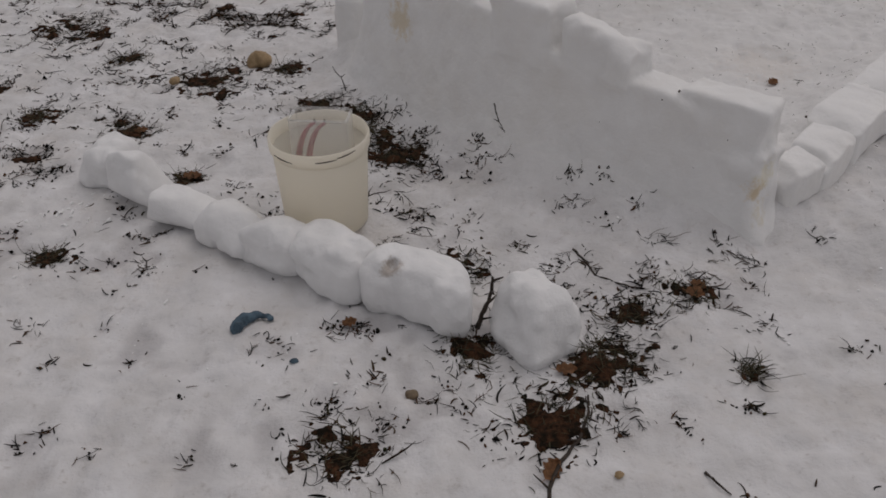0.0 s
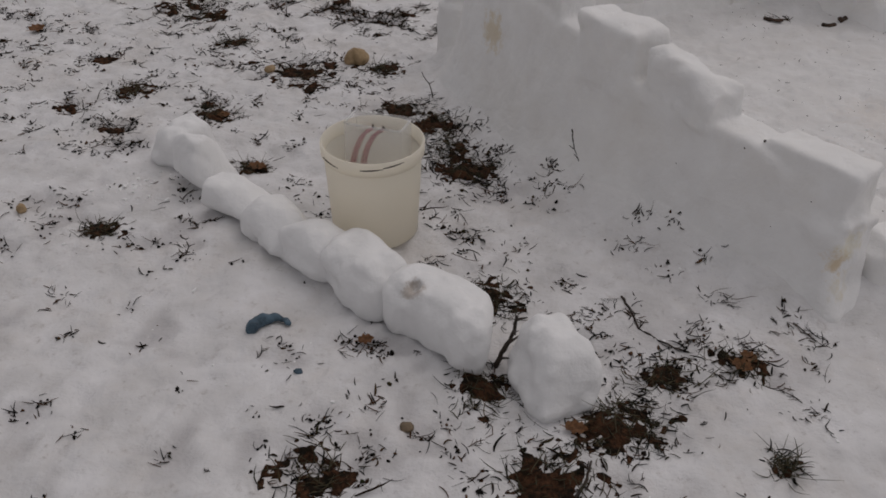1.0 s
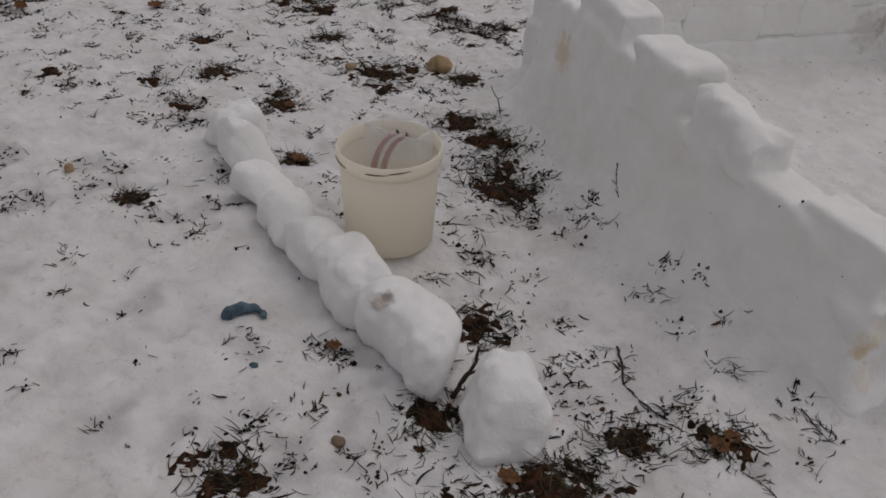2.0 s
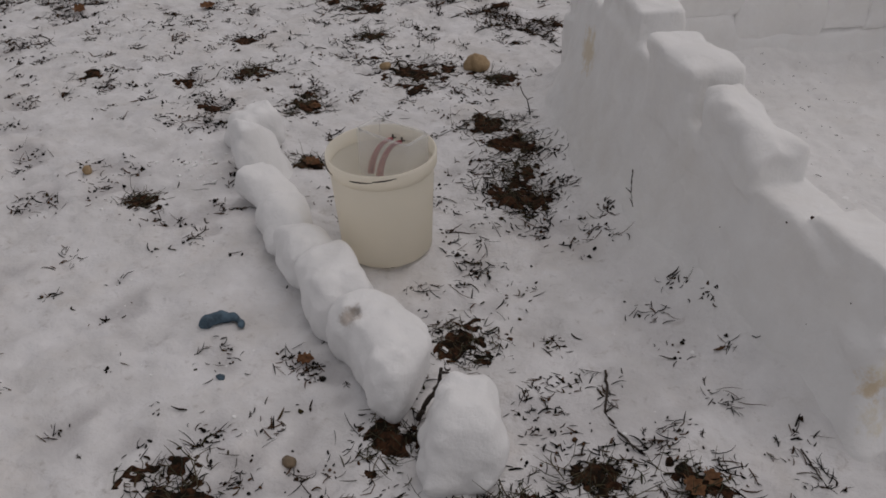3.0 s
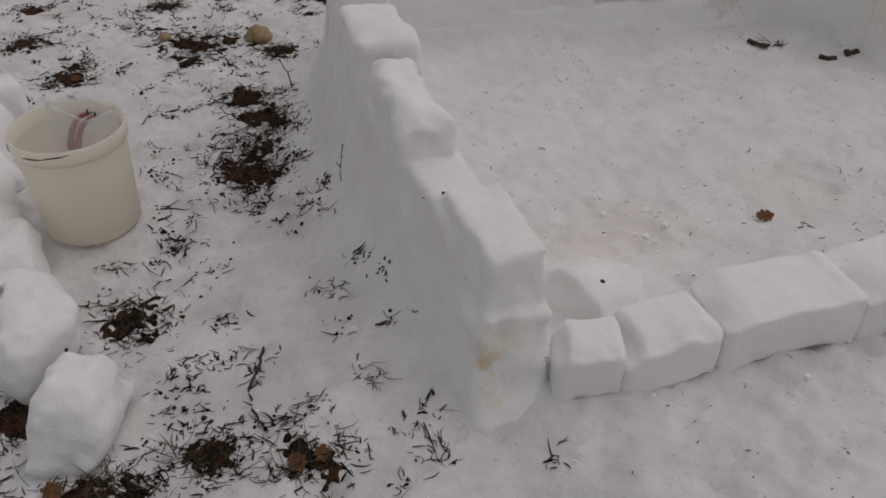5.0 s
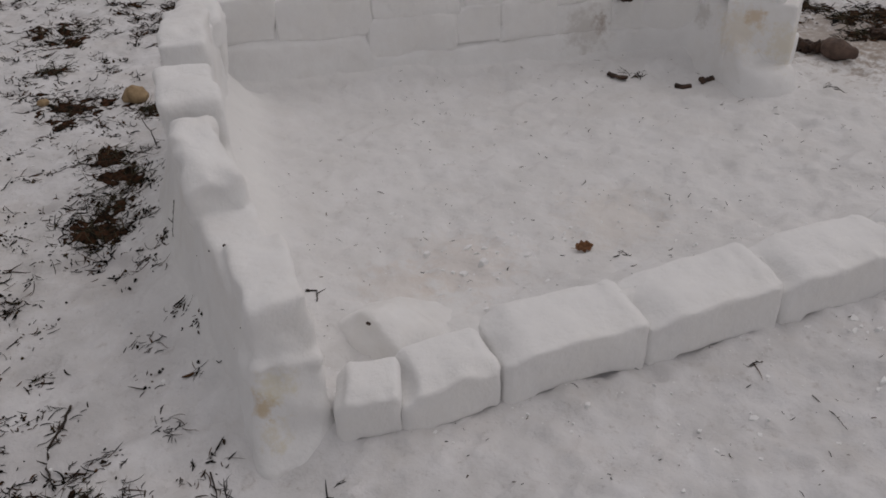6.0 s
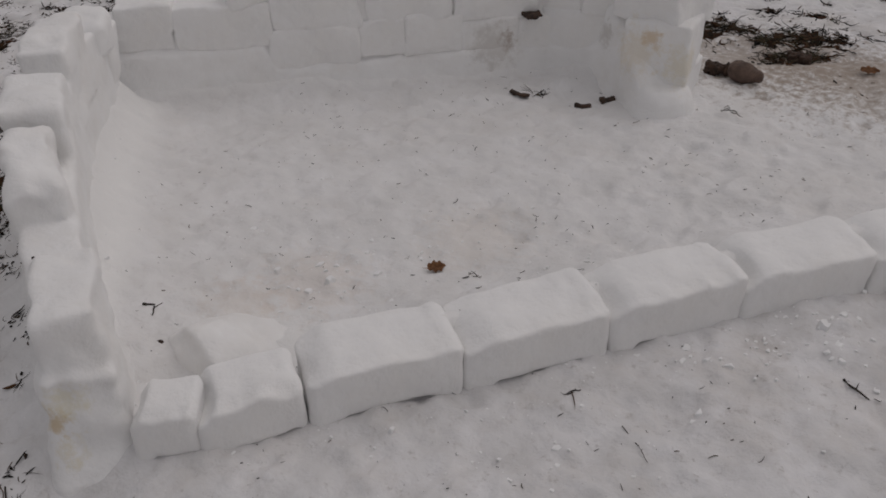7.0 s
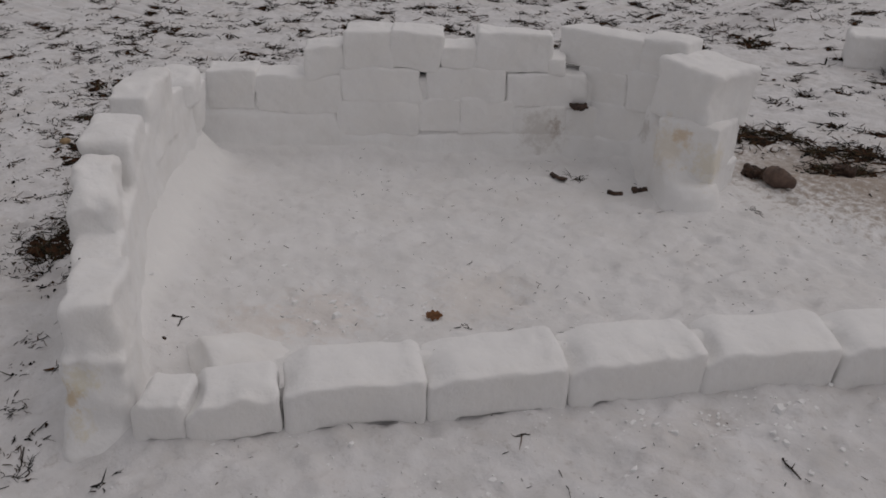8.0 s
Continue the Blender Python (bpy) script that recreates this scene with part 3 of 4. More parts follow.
def tube(bm, points, radii, sides=6):
    """A round rod along points; radii: one for each point."""
    pts = [Vector(p) for p in points]
    rings = []
    for n, p in enumerate(pts):
        d = (pts[min(n + 1, len(pts) - 1)] - pts[max(n - 1, 0)]).normalized()
        u = d.orthogonal().normalized()
        v = d.cross(u)
        rings.append([bm.verts.new(p + radii[n] * (math.cos(a) * u + math.sin(a) * v)) for a in np.linspace(0, 2 * math.pi, sides, endpoint=False)])
    for a, b in zip(rings, rings[1:]):
        for i in range(sides):
            bm.faces.new((a[i], a[(i + 1) % sides], b[(i + 1) % sides], b[i]))
    bm.faces.new(rings[0][::-1])
    bm.faces.new(rings[-1])
    return bm


bucket = tagged(new("bucket"), "milky translucent plastic bucket with a cracked dirty rim, standing on snow", "bucket")
part("bucket_body", spun(bmesh.new(), [(0.0, 0.0), (0.116, 0.0), (0.124, 0.008), (0.137, 0.255), (0.134, 0.258), (0.120, 0.012), (0.0, 0.012)]), plastic, bucket)
part("rim", spun(bmesh.new(), [(0.1345, 0.252), (0.1385, 0.252), (0.1395, 0.258), (0.1445, 0.262), (0.1455, 0.291), (0.1435, 0.296), (0.139, 0.296), (0.1345, 0.256), (0.1345, 0.252)]), plastic, bucket)
for start, end, z0, z1 in ((-86, -62, 0.277, 0.280), (-62, -38, 0.283, 0.288), (-140, -112, 0.274, 0.270)):
    bm = bmesh.new()
    pts = [(0.1459 * math.cos(radians(a)), 0.1459 * math.sin(radians(a)), z0 + (z1 - z0) * k / 8 + 0.002 * math.sin(3.1 * k)) for k, a in enumerate(np.linspace(start, end, 9))]
    part("crack", tube(bm, pts, [0.0006 + 0.0014 * abs(math.sin(0.4 + 0.35 * k)) for k in range(9)], 5), dark, bucket, "dark dirty crack")
bucket.matrix_world = pose(-0.303, 2.278, ground_z(-0.303, 2.278) - 0.004, 1.5, 0, 0)

tub = tagged(new("plastic_tub"), "clear plastic tub with red straps, put into the milky bucket", "tub")
bm = bmesh.new()
W, D, TOP = 0.084, 0.045, 0.30
for low, high in (((-W, -D, 0), (W, D, 0.004)), ((-W, -D, 0.004), (W, 0.0025 - D, TOP)), ((-W, D - 0.0025, 0.004), (W, D, TOP)), ((-W, 0.0025 - D, 0.004), (0.0025 - W, D - 0.0025, TOP)), ((W - 0.0025, 0.0025 - D, 0.004), (W, D - 0.0025, TOP))):
    size = Vector(high) - Vector(low)
    bmesh.ops.create_cube(bm, size=1, matrix=Matrix.Translation((Vector(low) + Vector(high)) / 2) @ Matrix.Diagonal((*size, 1)))
part("tub_body", bm, clear, tub, shade=False)
corner = [(-W, -D), (W, -D), (W, D), (-W, D), (-W, -D)]
loop = []
for (ax, ay), (bx, by) in zip(corner, corner[1:]):
    loop += [(ax + (bx - ax) * k, ay + (by - ay) * k, TOP) for k in (0.08, 0.3, 0.5, 0.7, 0.92)]
part("tub_rim", tube(bmesh.new(), loop + [loop[0]], [0.0045] * (len(loop) + 1), 6), clear, tub)
for x in (-0.028, 0.003):
    strap = [(x - 0.034 * math.sin(1.5 * k) - 0.012 * k, D - 0.012 - 0.045 * math.sin(1.4 * k), TOP - 0.043 - 0.105 * (1 - math.cos(1.5 * k))) for k in np.linspace(0, 1, 10)]
    piece = part("strap", tube(bmesh.new(), strap, [0.005 + 0.005 * k / 9 for k in range(10)], 8), red, tub, "faded red strap")
    part("peg", tube(bmesh.new(), [(x, D - 0.002, TOP - 0.043), (x, D - 0.012, TOP - 0.043), (x, D - 0.012, TOP - 0.030)], [0.003, 0.003, 0.0025], 6), dark, piece)
tub.matrix_world = pose(-0.303, 2.323, 0.025, 0, 0, -4)

# ---- stones, rags and leaves ----
stone_mat = grain(material("stone", (0.2, 0.15, 0.1), 0.75), 40, (0.10, 0.075, 0.05), (0.26, 0.19, 0.12), 0.4, 0.002, 200)
tan_stone_mat = grain(material("sandstone", (0.35, 0.27, 0.18), 0.8), 30, (0.24, 0.16, 0.08), (0.46, 0.33, 0.19), 0.6, 0.004, 120)
brown_stone_mat = grain(material("brown_stone", (0.1, 0.065, 0.05), 0.8), 30, (0.055, 0.034, 0.026), (0.15, 0.098, 0.074), 0.5, 0.004, 120)
rag_mat = grain(material("blue_cloth", (0.05, 0.09, 0.13), 0.8), 60, (0.02, 0.035, 0.05), (0.09, 0.15, 0.20), 0.5, 0.002, 300)
leaf_mat = grain(material("dead_leaf", (0.2, 0.09, 0.03), 0.7), 90, (0.12, 0.05, 0.02), (0.36, 0.18, 0.08), 0.5, 0.001, 300)
bark_mat = grain(material("wet_bark", (0.05, 0.03, 0.02), 0.85), 50, (0.015, 0.010, 0.008), (0.09, 0.05, 0.032), 1.0, 0.003, 220)


def pebble(name, x, y, size, yaw, seed, mat, label, category, sink=0.2, group=""):
    half = np.array(size) / 2

    def sdf(p):
        d = (np.linalg.norm(p / half, axis=-1) - 1) * half.min()
        return d + 0.18 * half.min() * vnoise(p, 0.9 * half.min(), seed) + 0.08 * half.min() * vnoise(p, 0.35 * half.min(), seed + 1)

    m = half * 1.3 + 0.001
    verts, faces = surface(sdf, -m, m, float(half.min()) / 6)
    ob = mesh_object(name, verts, faces, mat)
    ob.matrix_world = pose(x, y, ground_z(x, y) + half[2] * (1 - 2 * sink), 0, 0, yaw)
    return tagged(ob, label, category, group)


pebble("rock", -0.755, 3.49, (0.10, 0.08, 0.085), 20, 1, tan_stone_mat, "rounded tan rock half sunk in the snow", "rock")
pebble("rock", -1.057, 3.287, (0.045, 0.035, 0.03), 50, 2, tan_stone_mat, "small pale tan stone in the snow", "stone")
pebble("rock", 1.675, 4.84, (0.15, 0.09, 0.085), -15, 3, brown_stone_mat, "brown rounded rock beside the snow wall", "rock")
pebble("rock", -0.004, 1.535, (0.033, 0.025, 0.024), 10, 4, stone_mat, "smooth brown pebble lying on the snow", "pebble")
pebble("rock", -1.355, 2.095, (0.03, 0.024, 0.03), 70, 5, tan_stone_mat, "small tan pebble lying on the snow", "pebble")
pebble("rock", 0.44, 1.285, (0.02, 0.016, 0.014), 30, 6, tan_stone_mat, "small tan pebble lying on the snow", "pebble")
pebble("cloth_scrap", -0.296, 1.632, (0.022, 0.016, 0.012), 10, 7, rag_mat, "small blue scrap of cloth on the snow", "cloth scrap")


def rag_field(p):
    a = np.clip(np.arctan2(p[..., 1], p[..., 0]), 0.25, 2.9)
    r = 0.034
    c = np.stack([r * np.cos(a), r * np.sin(a) * 0.8, 0.004 + 0 * a], -1)
    wide = 0.006 + 0.007 * smooth(a, 0.3, 2.2)
    d = np.linalg.norm((p - c) * np.array([1, 1, 1.1]), axis=-1) - wide
    return d + 0.0035 * vnoise(p, 0.012, 3) + 0.0015 * vnoise(p, 0.005, 4)


verts, faces = surface(rag_field, (-0.07, -0.04, -0.02), (0.07, 0.06, 0.03), 0.0025)
rag = tagged(mesh_object("cloth_scrap", verts, faces, rag_mat), "crumpled blue cloth scrap lying on the snow", "cloth scrap")
rag.matrix_world = pose(-0.42, 1.762, ground_z(-0.42, 1.762) + 0.004, 0, 0, 28) @ Matrix.Scale(1.35, 4)


def leaf(x, y, z, size, yaw, tilt, label="brown curled dead leaf lying on the snow"):
    """A lobed dead leaf, cupped along its rib, with a stalk."""
    bm = bmesh.new()
    rows = []
    for k in range(13):
        t = k / 12
        w = size * 0.34 * math.sin(math.pi * min(1, t * 0.92 + 0.08)) ** 0.7 * (1 + 0.28 * math.sin(t * 20))
        rows.append([bm.verts.new((size * (t - 0.5), w * u, 0.25 * size * (u * u * 0.5 + 0.5 * (t - 0.5) ** 2))) for u in (-1, -0.5, 0, 0.5, 1)])
    faces = [bm.faces.new((a[i], a[i + 1], b[i + 1], b[i])) for a, b in zip(rows, rows[1:]) for i in range(4)]
    bmesh.ops.solidify(bm, geom=faces, thickness=0.0008)
    tube(bm, [(-size * 0.5, 0, 0.03 * size), (-size * 0.75, 0.03 * size, 0.05 * size)], [0.0008, 0.0006], 5)
    ob = part("leaf", bm, leaf_mat)
    ob.matrix_world = pose(x, y, z, tilt, 0, yaw)
    return tagged(ob, label, "leaf", "dead leaves")


for x, y, size, yaw, tilt in ((1.277, 3.16, 0.05, 40, 25), (-2.68, 3.085, 0.07, 10, 30), (-2.25, 3.476, 0.07, 60, 20), (2.09, 5.14, 0.07, 10, 15), (-0.18, 1.79, 0.04, 30, 20), (0.36, 1.60, 0.05, 0, 10), (0.74, 1.93, 0.045, -40, 10), (0.72, 1.88, 0.05, -30, 12), (-1.06, 2.86, 0.05, 20, 10), (-0.78, 2.52, 0.06, 5, 8), (0.30, 1.30, 0.06, 60, 30)):
    leaf(x, y, ground_z(x, y) + 0.008, size, yaw, tilt)


def bark(x, y, size, yaw, seed, z=None, tilt=0):
    half = np.array(size) / 2

    def sdf(p):
        q = p.copy()
        q[..., 2] += 6 * p[..., 1] ** 2 - 1.2 * p[..., 0] ** 2
        q[..., 1] += 0.35 * half[1] * np.sin(p[..., 0] / half[0] * 2.2 + seed)
        return box_field(q, half, 0.3 * half.min()) + 0.6 * half.min() * vnoise(p, 0.016, seed) + 0.3 * half.min() * vnoise(p, 0.007, seed + 2)

    verts, faces = surface(sdf, -half - 0.016, half + 0.016, 0.003)
    ob = mesh_object("bark_piece", verts, faces, bark_mat)
    ob.matrix_world = pose(x, y, (ground_z(x, y) if z is None else z) + half[2], tilt, 0, yaw)
    return tagged(ob, "dark wet piece of bark lying on the snow", "bark", "pieces of bark")


bark(0.965, 4.315, (0.085, 0.02, 0.012), -5, 1)
bark(1.21, 4.345, (0.06, 0.018, 0.014), 8, 2)
bark(1.283, 4.43, (0.085, 0.024, 0.014), 62, 7, tilt=35)
bark(0.905, 4.53, (0.07, 0.05, 0.014), 40, 8, z=0.303)
bark(1.565, 4.885, (0.10, 0.05, 0.04), 5, 3)
bark(1.80, 5.32, (0.09, 0.06, 0.035), 10, 5)

# ---- twigs ----
twig_mat = grain(material("dark_twig", (0.03, 0.02, 0.015), 0.8), 80, (0.012, 0.009, 0.007), (0.055, 0.036, 0.025), 0.6, 0.001, 300)


def twig(points, r, label="thin dark broken twig lying on the snow", seed=0):
    """A twig along a few points, bent a little between them, with a stub or two."""
    pick = random.Random(seed)
    pts = [Vector(p) for p in points]
    fine = []
    for a, b in zip(pts, pts[1:]):
        for k in range(4):
            fine.append(a.lerp(b, k / 4) + Vector((pick.uniform(-1, 1), pick.uniform(-1, 1), pick.uniform(-0.5, 0.5))) * (b - a).length * 0.035)
    fine.append(pts[-1])
    bm = tube(bmesh.new(), fine, [r * (1 - 0.55 * k / len(fine)) * pick.uniform(0.85, 1.15) for k in range(len(fine))], 6)
    for k in range(2, len(fine) - 1, 3):
        side = Vector((pick.uniform(-1, 1), pick.uniform(-1, 1), 0.4)).normalized() * r * pick.uniform(4, 9)
        tube(bm, [fine[k], fine[k] + side * 0.5, fine[k] + side], [r * 0.6, r * 0.45, r * 0.25], 5)
    return tagged(part("twig", bm, twig_mat), label, "twig", "fallen twigs")


def lying(*flat, lift=0.003):
    return [(x, y, ground_z(x, y) + lift) for x, y in flat]


twig([(0.150, 1.772, -0.01), (0.165, 1.785, 0.04), (0.185, 1.805, 0.085), (0.186, 1.81, 0.125)], 0.0068, "dark bent stick standing up out of the soil", 1)
twig([(-0.352, 3.20, -0.01), (-0.365, 3.20, 0.05), (-0.40, 3.20, 0.11)], 0.003, "thin dark stick standing up out of the snow", 2)
twig(lying((0.285, 1.20), (0.31, 1.30), (0.37, 1.39), (0.395, 1.46), (0.40, 1.51)), 0.005, seed=3)
twig(lying((-0.845, 2.11), (-0.80, 2.07), (-0.775, 2.01)), 0.0025, seed=4)
twig(lying((0.425, 2.12), (0.455, 2.07), (0.477, 2.01), (0.53, 1.96), (0.60, 1.93)), 0.0035, seed=5)
twig(lying((2.30, 3.21), (2.36, 3.165)), 0.003, seed=6)
twig(lying((1.92, 2.845), (1.97, 2.805), (2.0, 2.77)), 0.0012, seed=7)
twig([on_wall(0.209, 2.735, 0.170), on_wall(0.216, 2.725, 0.150), on_wall(0.232, 2.705, 0.12), on_wall(0.256, 2.684, 0.095)], 0.0032, "thin dark root hanging on the snow wall", 8)
twig(lying((0.86, 2.11), (0.90, 2.08), (0.93, 2.05)), 0.002, seed=9)
twig(lying((0.62, 1.30), (0.66, 1.24)), 0.003, seed=10)
twig(lying((1.98, 5.02), (2.10, 4.93)), 0.004, seed=12)
twig(lying((0.735, 2.63), (0.755, 2.65), (0.775, 2.62)), 0.003, seed=13)

for x, y, z, size in ((0.945, 2.205, 0.294, 0.011), (0.735, 2.40, 0.365, 0.012), (0.70, 2.41, 0.34, 0.007), (0.80, 2.33, 0.16, 0.005), (0.55, 2.52, 0.22, 0.005), (0.87, 2.29, 0.27, 0.005)):
    speck = pebble("bark_crumb", 0, 0, (size, 0.6 * size, 0.7 * size), 30, 9, bark_mat, "small dark bark crumb stuck to the snow wall", "bark crumb", group="bark crumbs")
    speck.matrix_world = Matrix.Translation(on_wall(x, y, z)) @ pose(0, 0, 0, 20, 30, 40)

# ---- bare earth showing through the snow ----
EARTH = [(0.311, 1.44, 0.10), (-0.155, 1.345, 0.085), (0.14, 1.69, 0.085), (0.497, 1.655, 0.075), (0.10, 2.035, 0.09), (-0.13, 2.69, 0.095), (-0.20, 2.84, 0.08), (-0.285, 2.98, 0.09), (-0.455, 3.06, 0.085), (-0.92, 3.35, 0.15), (-0.62, 3.44, 0.07), (0.545, 1.815, 0.065), (0.715, 1.90, 0.065), (0.42, 1.60, 0.085), (-1.092, 2.08, 0.055), (-1.35, 3.58, 0.08), (-1.70, 3.96, 0.15), (-1.49, 2.99, 0.07), (-1.10, 2.85, 0.09), (1.30, 5.53, 0.16), (1.77, 5.62, 0.16), (1.72, 5.3, 0.07), (1.84, 5.40, 0.06), (1.62, 5.50, 0.06), (1.45, 5.63, 0.08), (0.52, 7.46, 0.12), (-0.80, 2.53, 0.05), (0.80, 1.62, 0.03)]


def earth_patch(x, y, r, seed, n=44):
    """Soil with a ragged outline, breaking through the snow where the noise lets it."""
    u = np.linspace(-1.5, 1.5, n)
    px, py = np.meshgrid(x + r * u * 1.2, y + r * u, indexing="ij")
    p = np.stack([px, py, np.zeros_like(px)], -1)
    bare = 0.55 - np.hypot((px - x) / 1.15, py - y) / r + 0.8 * vnoise(p, 0.045, seed) + 0.7 * vnoise(p, 0.014, seed + 3)
    z = terrain(px, py) + np.clip(bare, -0.5, 0.5) * 0.014 + 0.003 * vnoise(p, 0.008, seed + 7)
    grid = np.arange(n * n).reshape(n, n)
    return np.stack([px, py, z], -1).reshape(-1, 3), np.stack([grid[:-1, :-1], grid[1:, :-1], grid[1:, 1:], grid[:-1, 1:]], -1).reshape(-1, 4)


for n, (x, y, r) in enumerate(EARTH):
    verts, faces = earth_patch(x, y, r, 200 + n)
    tagged(mesh_object("bare_earth", verts, faces, soil_mat, shade=False), "patch of wet brown earth and dead needles in the snow", "bare earth", "patches of bare earth", "stuff")
far_verts, far_faces, count, SPOTS = [], [], 0, []
spots = [(rng.uniform(-4.5, 3.6), rng.uniform(2.6, 9.5), rng.uniform(0.02, 0.05)) for _ in range(380)]
for n, (x, y, r) in enumerate(spots):
    if -0.3 < side_of(x, y, WALL_A, WALL_B) and side_of(x, y, WALL_B, BACK_B) > -0.25:
        continue
    if abs(x + 0.35) < 0.7 and 1.4 < y < 2.9:
        continue
    verts, faces = earth_patch(x, y, r, 300 + n, 24)
    SPOTS.append((x, y, r))
    far_verts.append(verts)
    far_faces.append(faces + count)
    count += len(verts)
tagged(mesh_object("scattered_earth", np.concatenate(far_verts), np.concatenate(far_faces), soil_mat, shade=False), "scattered dark patches of earth and litter in the snow", "bare earth", kind="stuff")

# ---- needles, bits of twig and grass ----
def scraps(name, where, heading, length, radius, lift, curl, mat, label, category):
    """Many thin bent stalks in one mesh, each of four rings of three corners."""
    n = len(where)
    t = np.linspace(0, 1, 5)
    ang = heading[:, None] + curl[:, None] * (t - 0.5)[None]
    step = length[:, None] / 4
    x = where[:, 0:1] + np.cumsum(np.cos(ang) * step, 1) - np.cos(ang[:, :1]) * step
    y = where[:, 1:2] + np.cumsum(np.sin(ang) * step, 1) - np.sin(ang[:, :1]) * step
    z = terrain(x, y) + 0.0012 + (lift * length)[:, None] * t[None] ** 1.3
    mid = np.stack([x, y, z], -1)
    side = np.stack([-np.sin(ang), np.cos(ang), np.zeros_like(ang)], -1)
    rad = radius[:, None] * np.array([0.7, 1.0, 1.0, 0.8, 0.25])
    up = np.array([0, 0, 1.0])
    ring = np.stack([mid + side * rad[..., None], mid - side * rad[..., None], mid + up * (1.3 * rad)[..., None]], 2)
    verts = ring.reshape(-1, 3)
    base = (np.arange(n) * 15)[:, None, None]
    one = np.array([(3 * k + a, 3 * k + (a + 1) % 3, 3 * k + 3 + (a + 1) % 3, 3 * k + 3 + a) for k in range(4) for a in range(3)])
    faces = (one[None] + base).reshape(-1, 4)
    return tagged(mesh_object(name, verts, faces, mat, shade=False), label, category, kind="stuff")


def scatter(total, x0, x1, y0, y1, keep):
    x, y = rng.uniform(x0, x1, total), rng.uniform(y0, y1, total)
    ok = rng.random(total) < keep(x, y)
    return np.stack([x[ok], y[ok]], -1)


def far_growth(where):
    """Out in the field the litter is coarser, with stalks and leaves among it."""
    return 0.85 + 0.6 * smooth(where[:, 1], 3.0, 6.0)


def outside_density(x, y):
    p = np.stack([x, y, np.zeros_like(x)], -1)
    clump = smooth(vnoise(p, 0.13, 21) + 0.6 * vnoise(p, 0.05, 24) + 0.5 * vnoise(p, 0.5, 22), 0.25, 1.1)
    quiet = smooth(side_of(x, y, WALL_A, WALL_B), -0.25, -0.10)
    bare = smooth(np.hypot((x + 0.75) / 1.0, (y - 1.35) / 0.45), 0.5, 1.3)
    return (0.03 + 0.97 * clump) * np.where(side_of(x, y, WALL_B, BACK_B) > -0.1, 1 - quiet, 1.0) * (0.7 + 0.3 * bare) * (1 + 0.9 * smooth(y, 2.3, 3.2) * smooth(0.6 - x, 0.0, 0.8)) * (1 - 0.75 * np.exp(-((x - 0.45) ** 2 + (y - 2.15) ** 2) / 0.16))


spots = [scatter(9000, -4.5, 3.8, 0.8, 9.5, outside_density)]
centres = np.concatenate([scatter(21000, -4.5, 3.8, 0.8, 9.5, outside_density), scatter(3600, -3.6, 0.2, 2.3, 5.0, lambda x, y: np.where(side_of(x, y, WALL_A, WALL_B) > -0.25, 0.0, 0.12) + outside_density(x, y))])
for x, y in centres:
    n, r, squash, turn = rng.integers(2, 13), rng.gamma(2.5, 0.008) + 0.004, rng.uniform(0.25, 1.0), rng.uniform(0, 3.14)
    u, w = rng.normal(0, r, n), rng.normal(0, r * squash, n)
    spots.append(np.stack([x + u * math.cos(turn) - w * math.sin(turn), y + u * math.sin(turn) + w * math.cos(turn)], -1))
for x, y, r in EARTH:
    spots.append(np.stack([rng.normal(x, r * 0.62, int(1900 * r)), rng.normal(y, r * 0.62, int(1900 * r))], -1))
CLUMPS = [(0.86, 2.09, 0.05), (0.93, 2.06, 0.04), (0.61, 1.97, 0.05), (0.45, 2.06, 0.05), (0.36, 1.96, 0.05), (0.33, 2.0, 0.04), (0.18, 2.06, 0.04), (0.65, 2.18, 0.025), (0.70, 2.17, 0.025), (0.45, 2.36, 0.02), (-0.10, 2.17, 0.03), (-0.30, 2.78, 0.09), (-0.05, 2.62, 0.06), (-0.38, 3.15, 0.08), (0.76, 1.98, 0.05), (0.62, 2.05, 0.04), (-0.78, 2.0, 0.05), (-1.0, 1.75, 0.04), (-0.17, 1.76, 0.03), (-0.10, 1.58, 0.05), (0.87, 1.78, 0.05), (0.28, 2.15, 0.05), (1.036, 4.385, 0.03), (1.378, 3.172, 0.012), (1.138, 2.151, 0.03), (1.80, 2.89, 0.015), (1.70, 4.53, 0.03)]
for x, y, r in CLUMPS:
    spots.append(np.stack([rng.normal(x, r * 0.5, int(400 * r)), rng.normal(y, r * 0.5, int(400 * r))], -1))
for x, y, r in SPOTS:
    spots.append(np.stack([rng.normal(x, r * 1.1, 40), rng.normal(y, r * 0.8, 40)], -1))
where = np.concatenate(spots)
m = len(where)
scraps("needle_litter", where, rng.uniform(0, 6.28, m), (rng.gamma(2.0, 0.0085, m) + 0.004 + 0.03 * (rng.random(m) < 0.06)) * far_growth(where), (rng.gamma(2.0, 0.00045, m) + 0.00060) * far_growth(where), rng.uniform(0, 0.35, m), rng.normal(0, 0.85, m), litter_mat, "dark dead needles and bits of twig strewn on snow", "litter")
stems = [scatter(2600, -4.5, 3.8, 0.9, 8.0, outside_density)]
for x, y, r in CLUMPS:
    stems.append(np.stack([rng.normal(x, r * 0.5, max(1, int(60 * r))), rng.normal(y, r * 0.5, max(1, int(60 * r)))], -1))
for x, y, r in EARTH:
    k = int(80 * r)
    stems.append(np.stack([rng.normal(x, r * 0.7, k), rng.normal(y, r * 0.7, k)], -1))
stems = np.concatenate(stems)
m = len(stems)
heading, length = rng.uniform(0, 6.28, m), rng.gamma(3.0, 0.0068, m) + 0.010
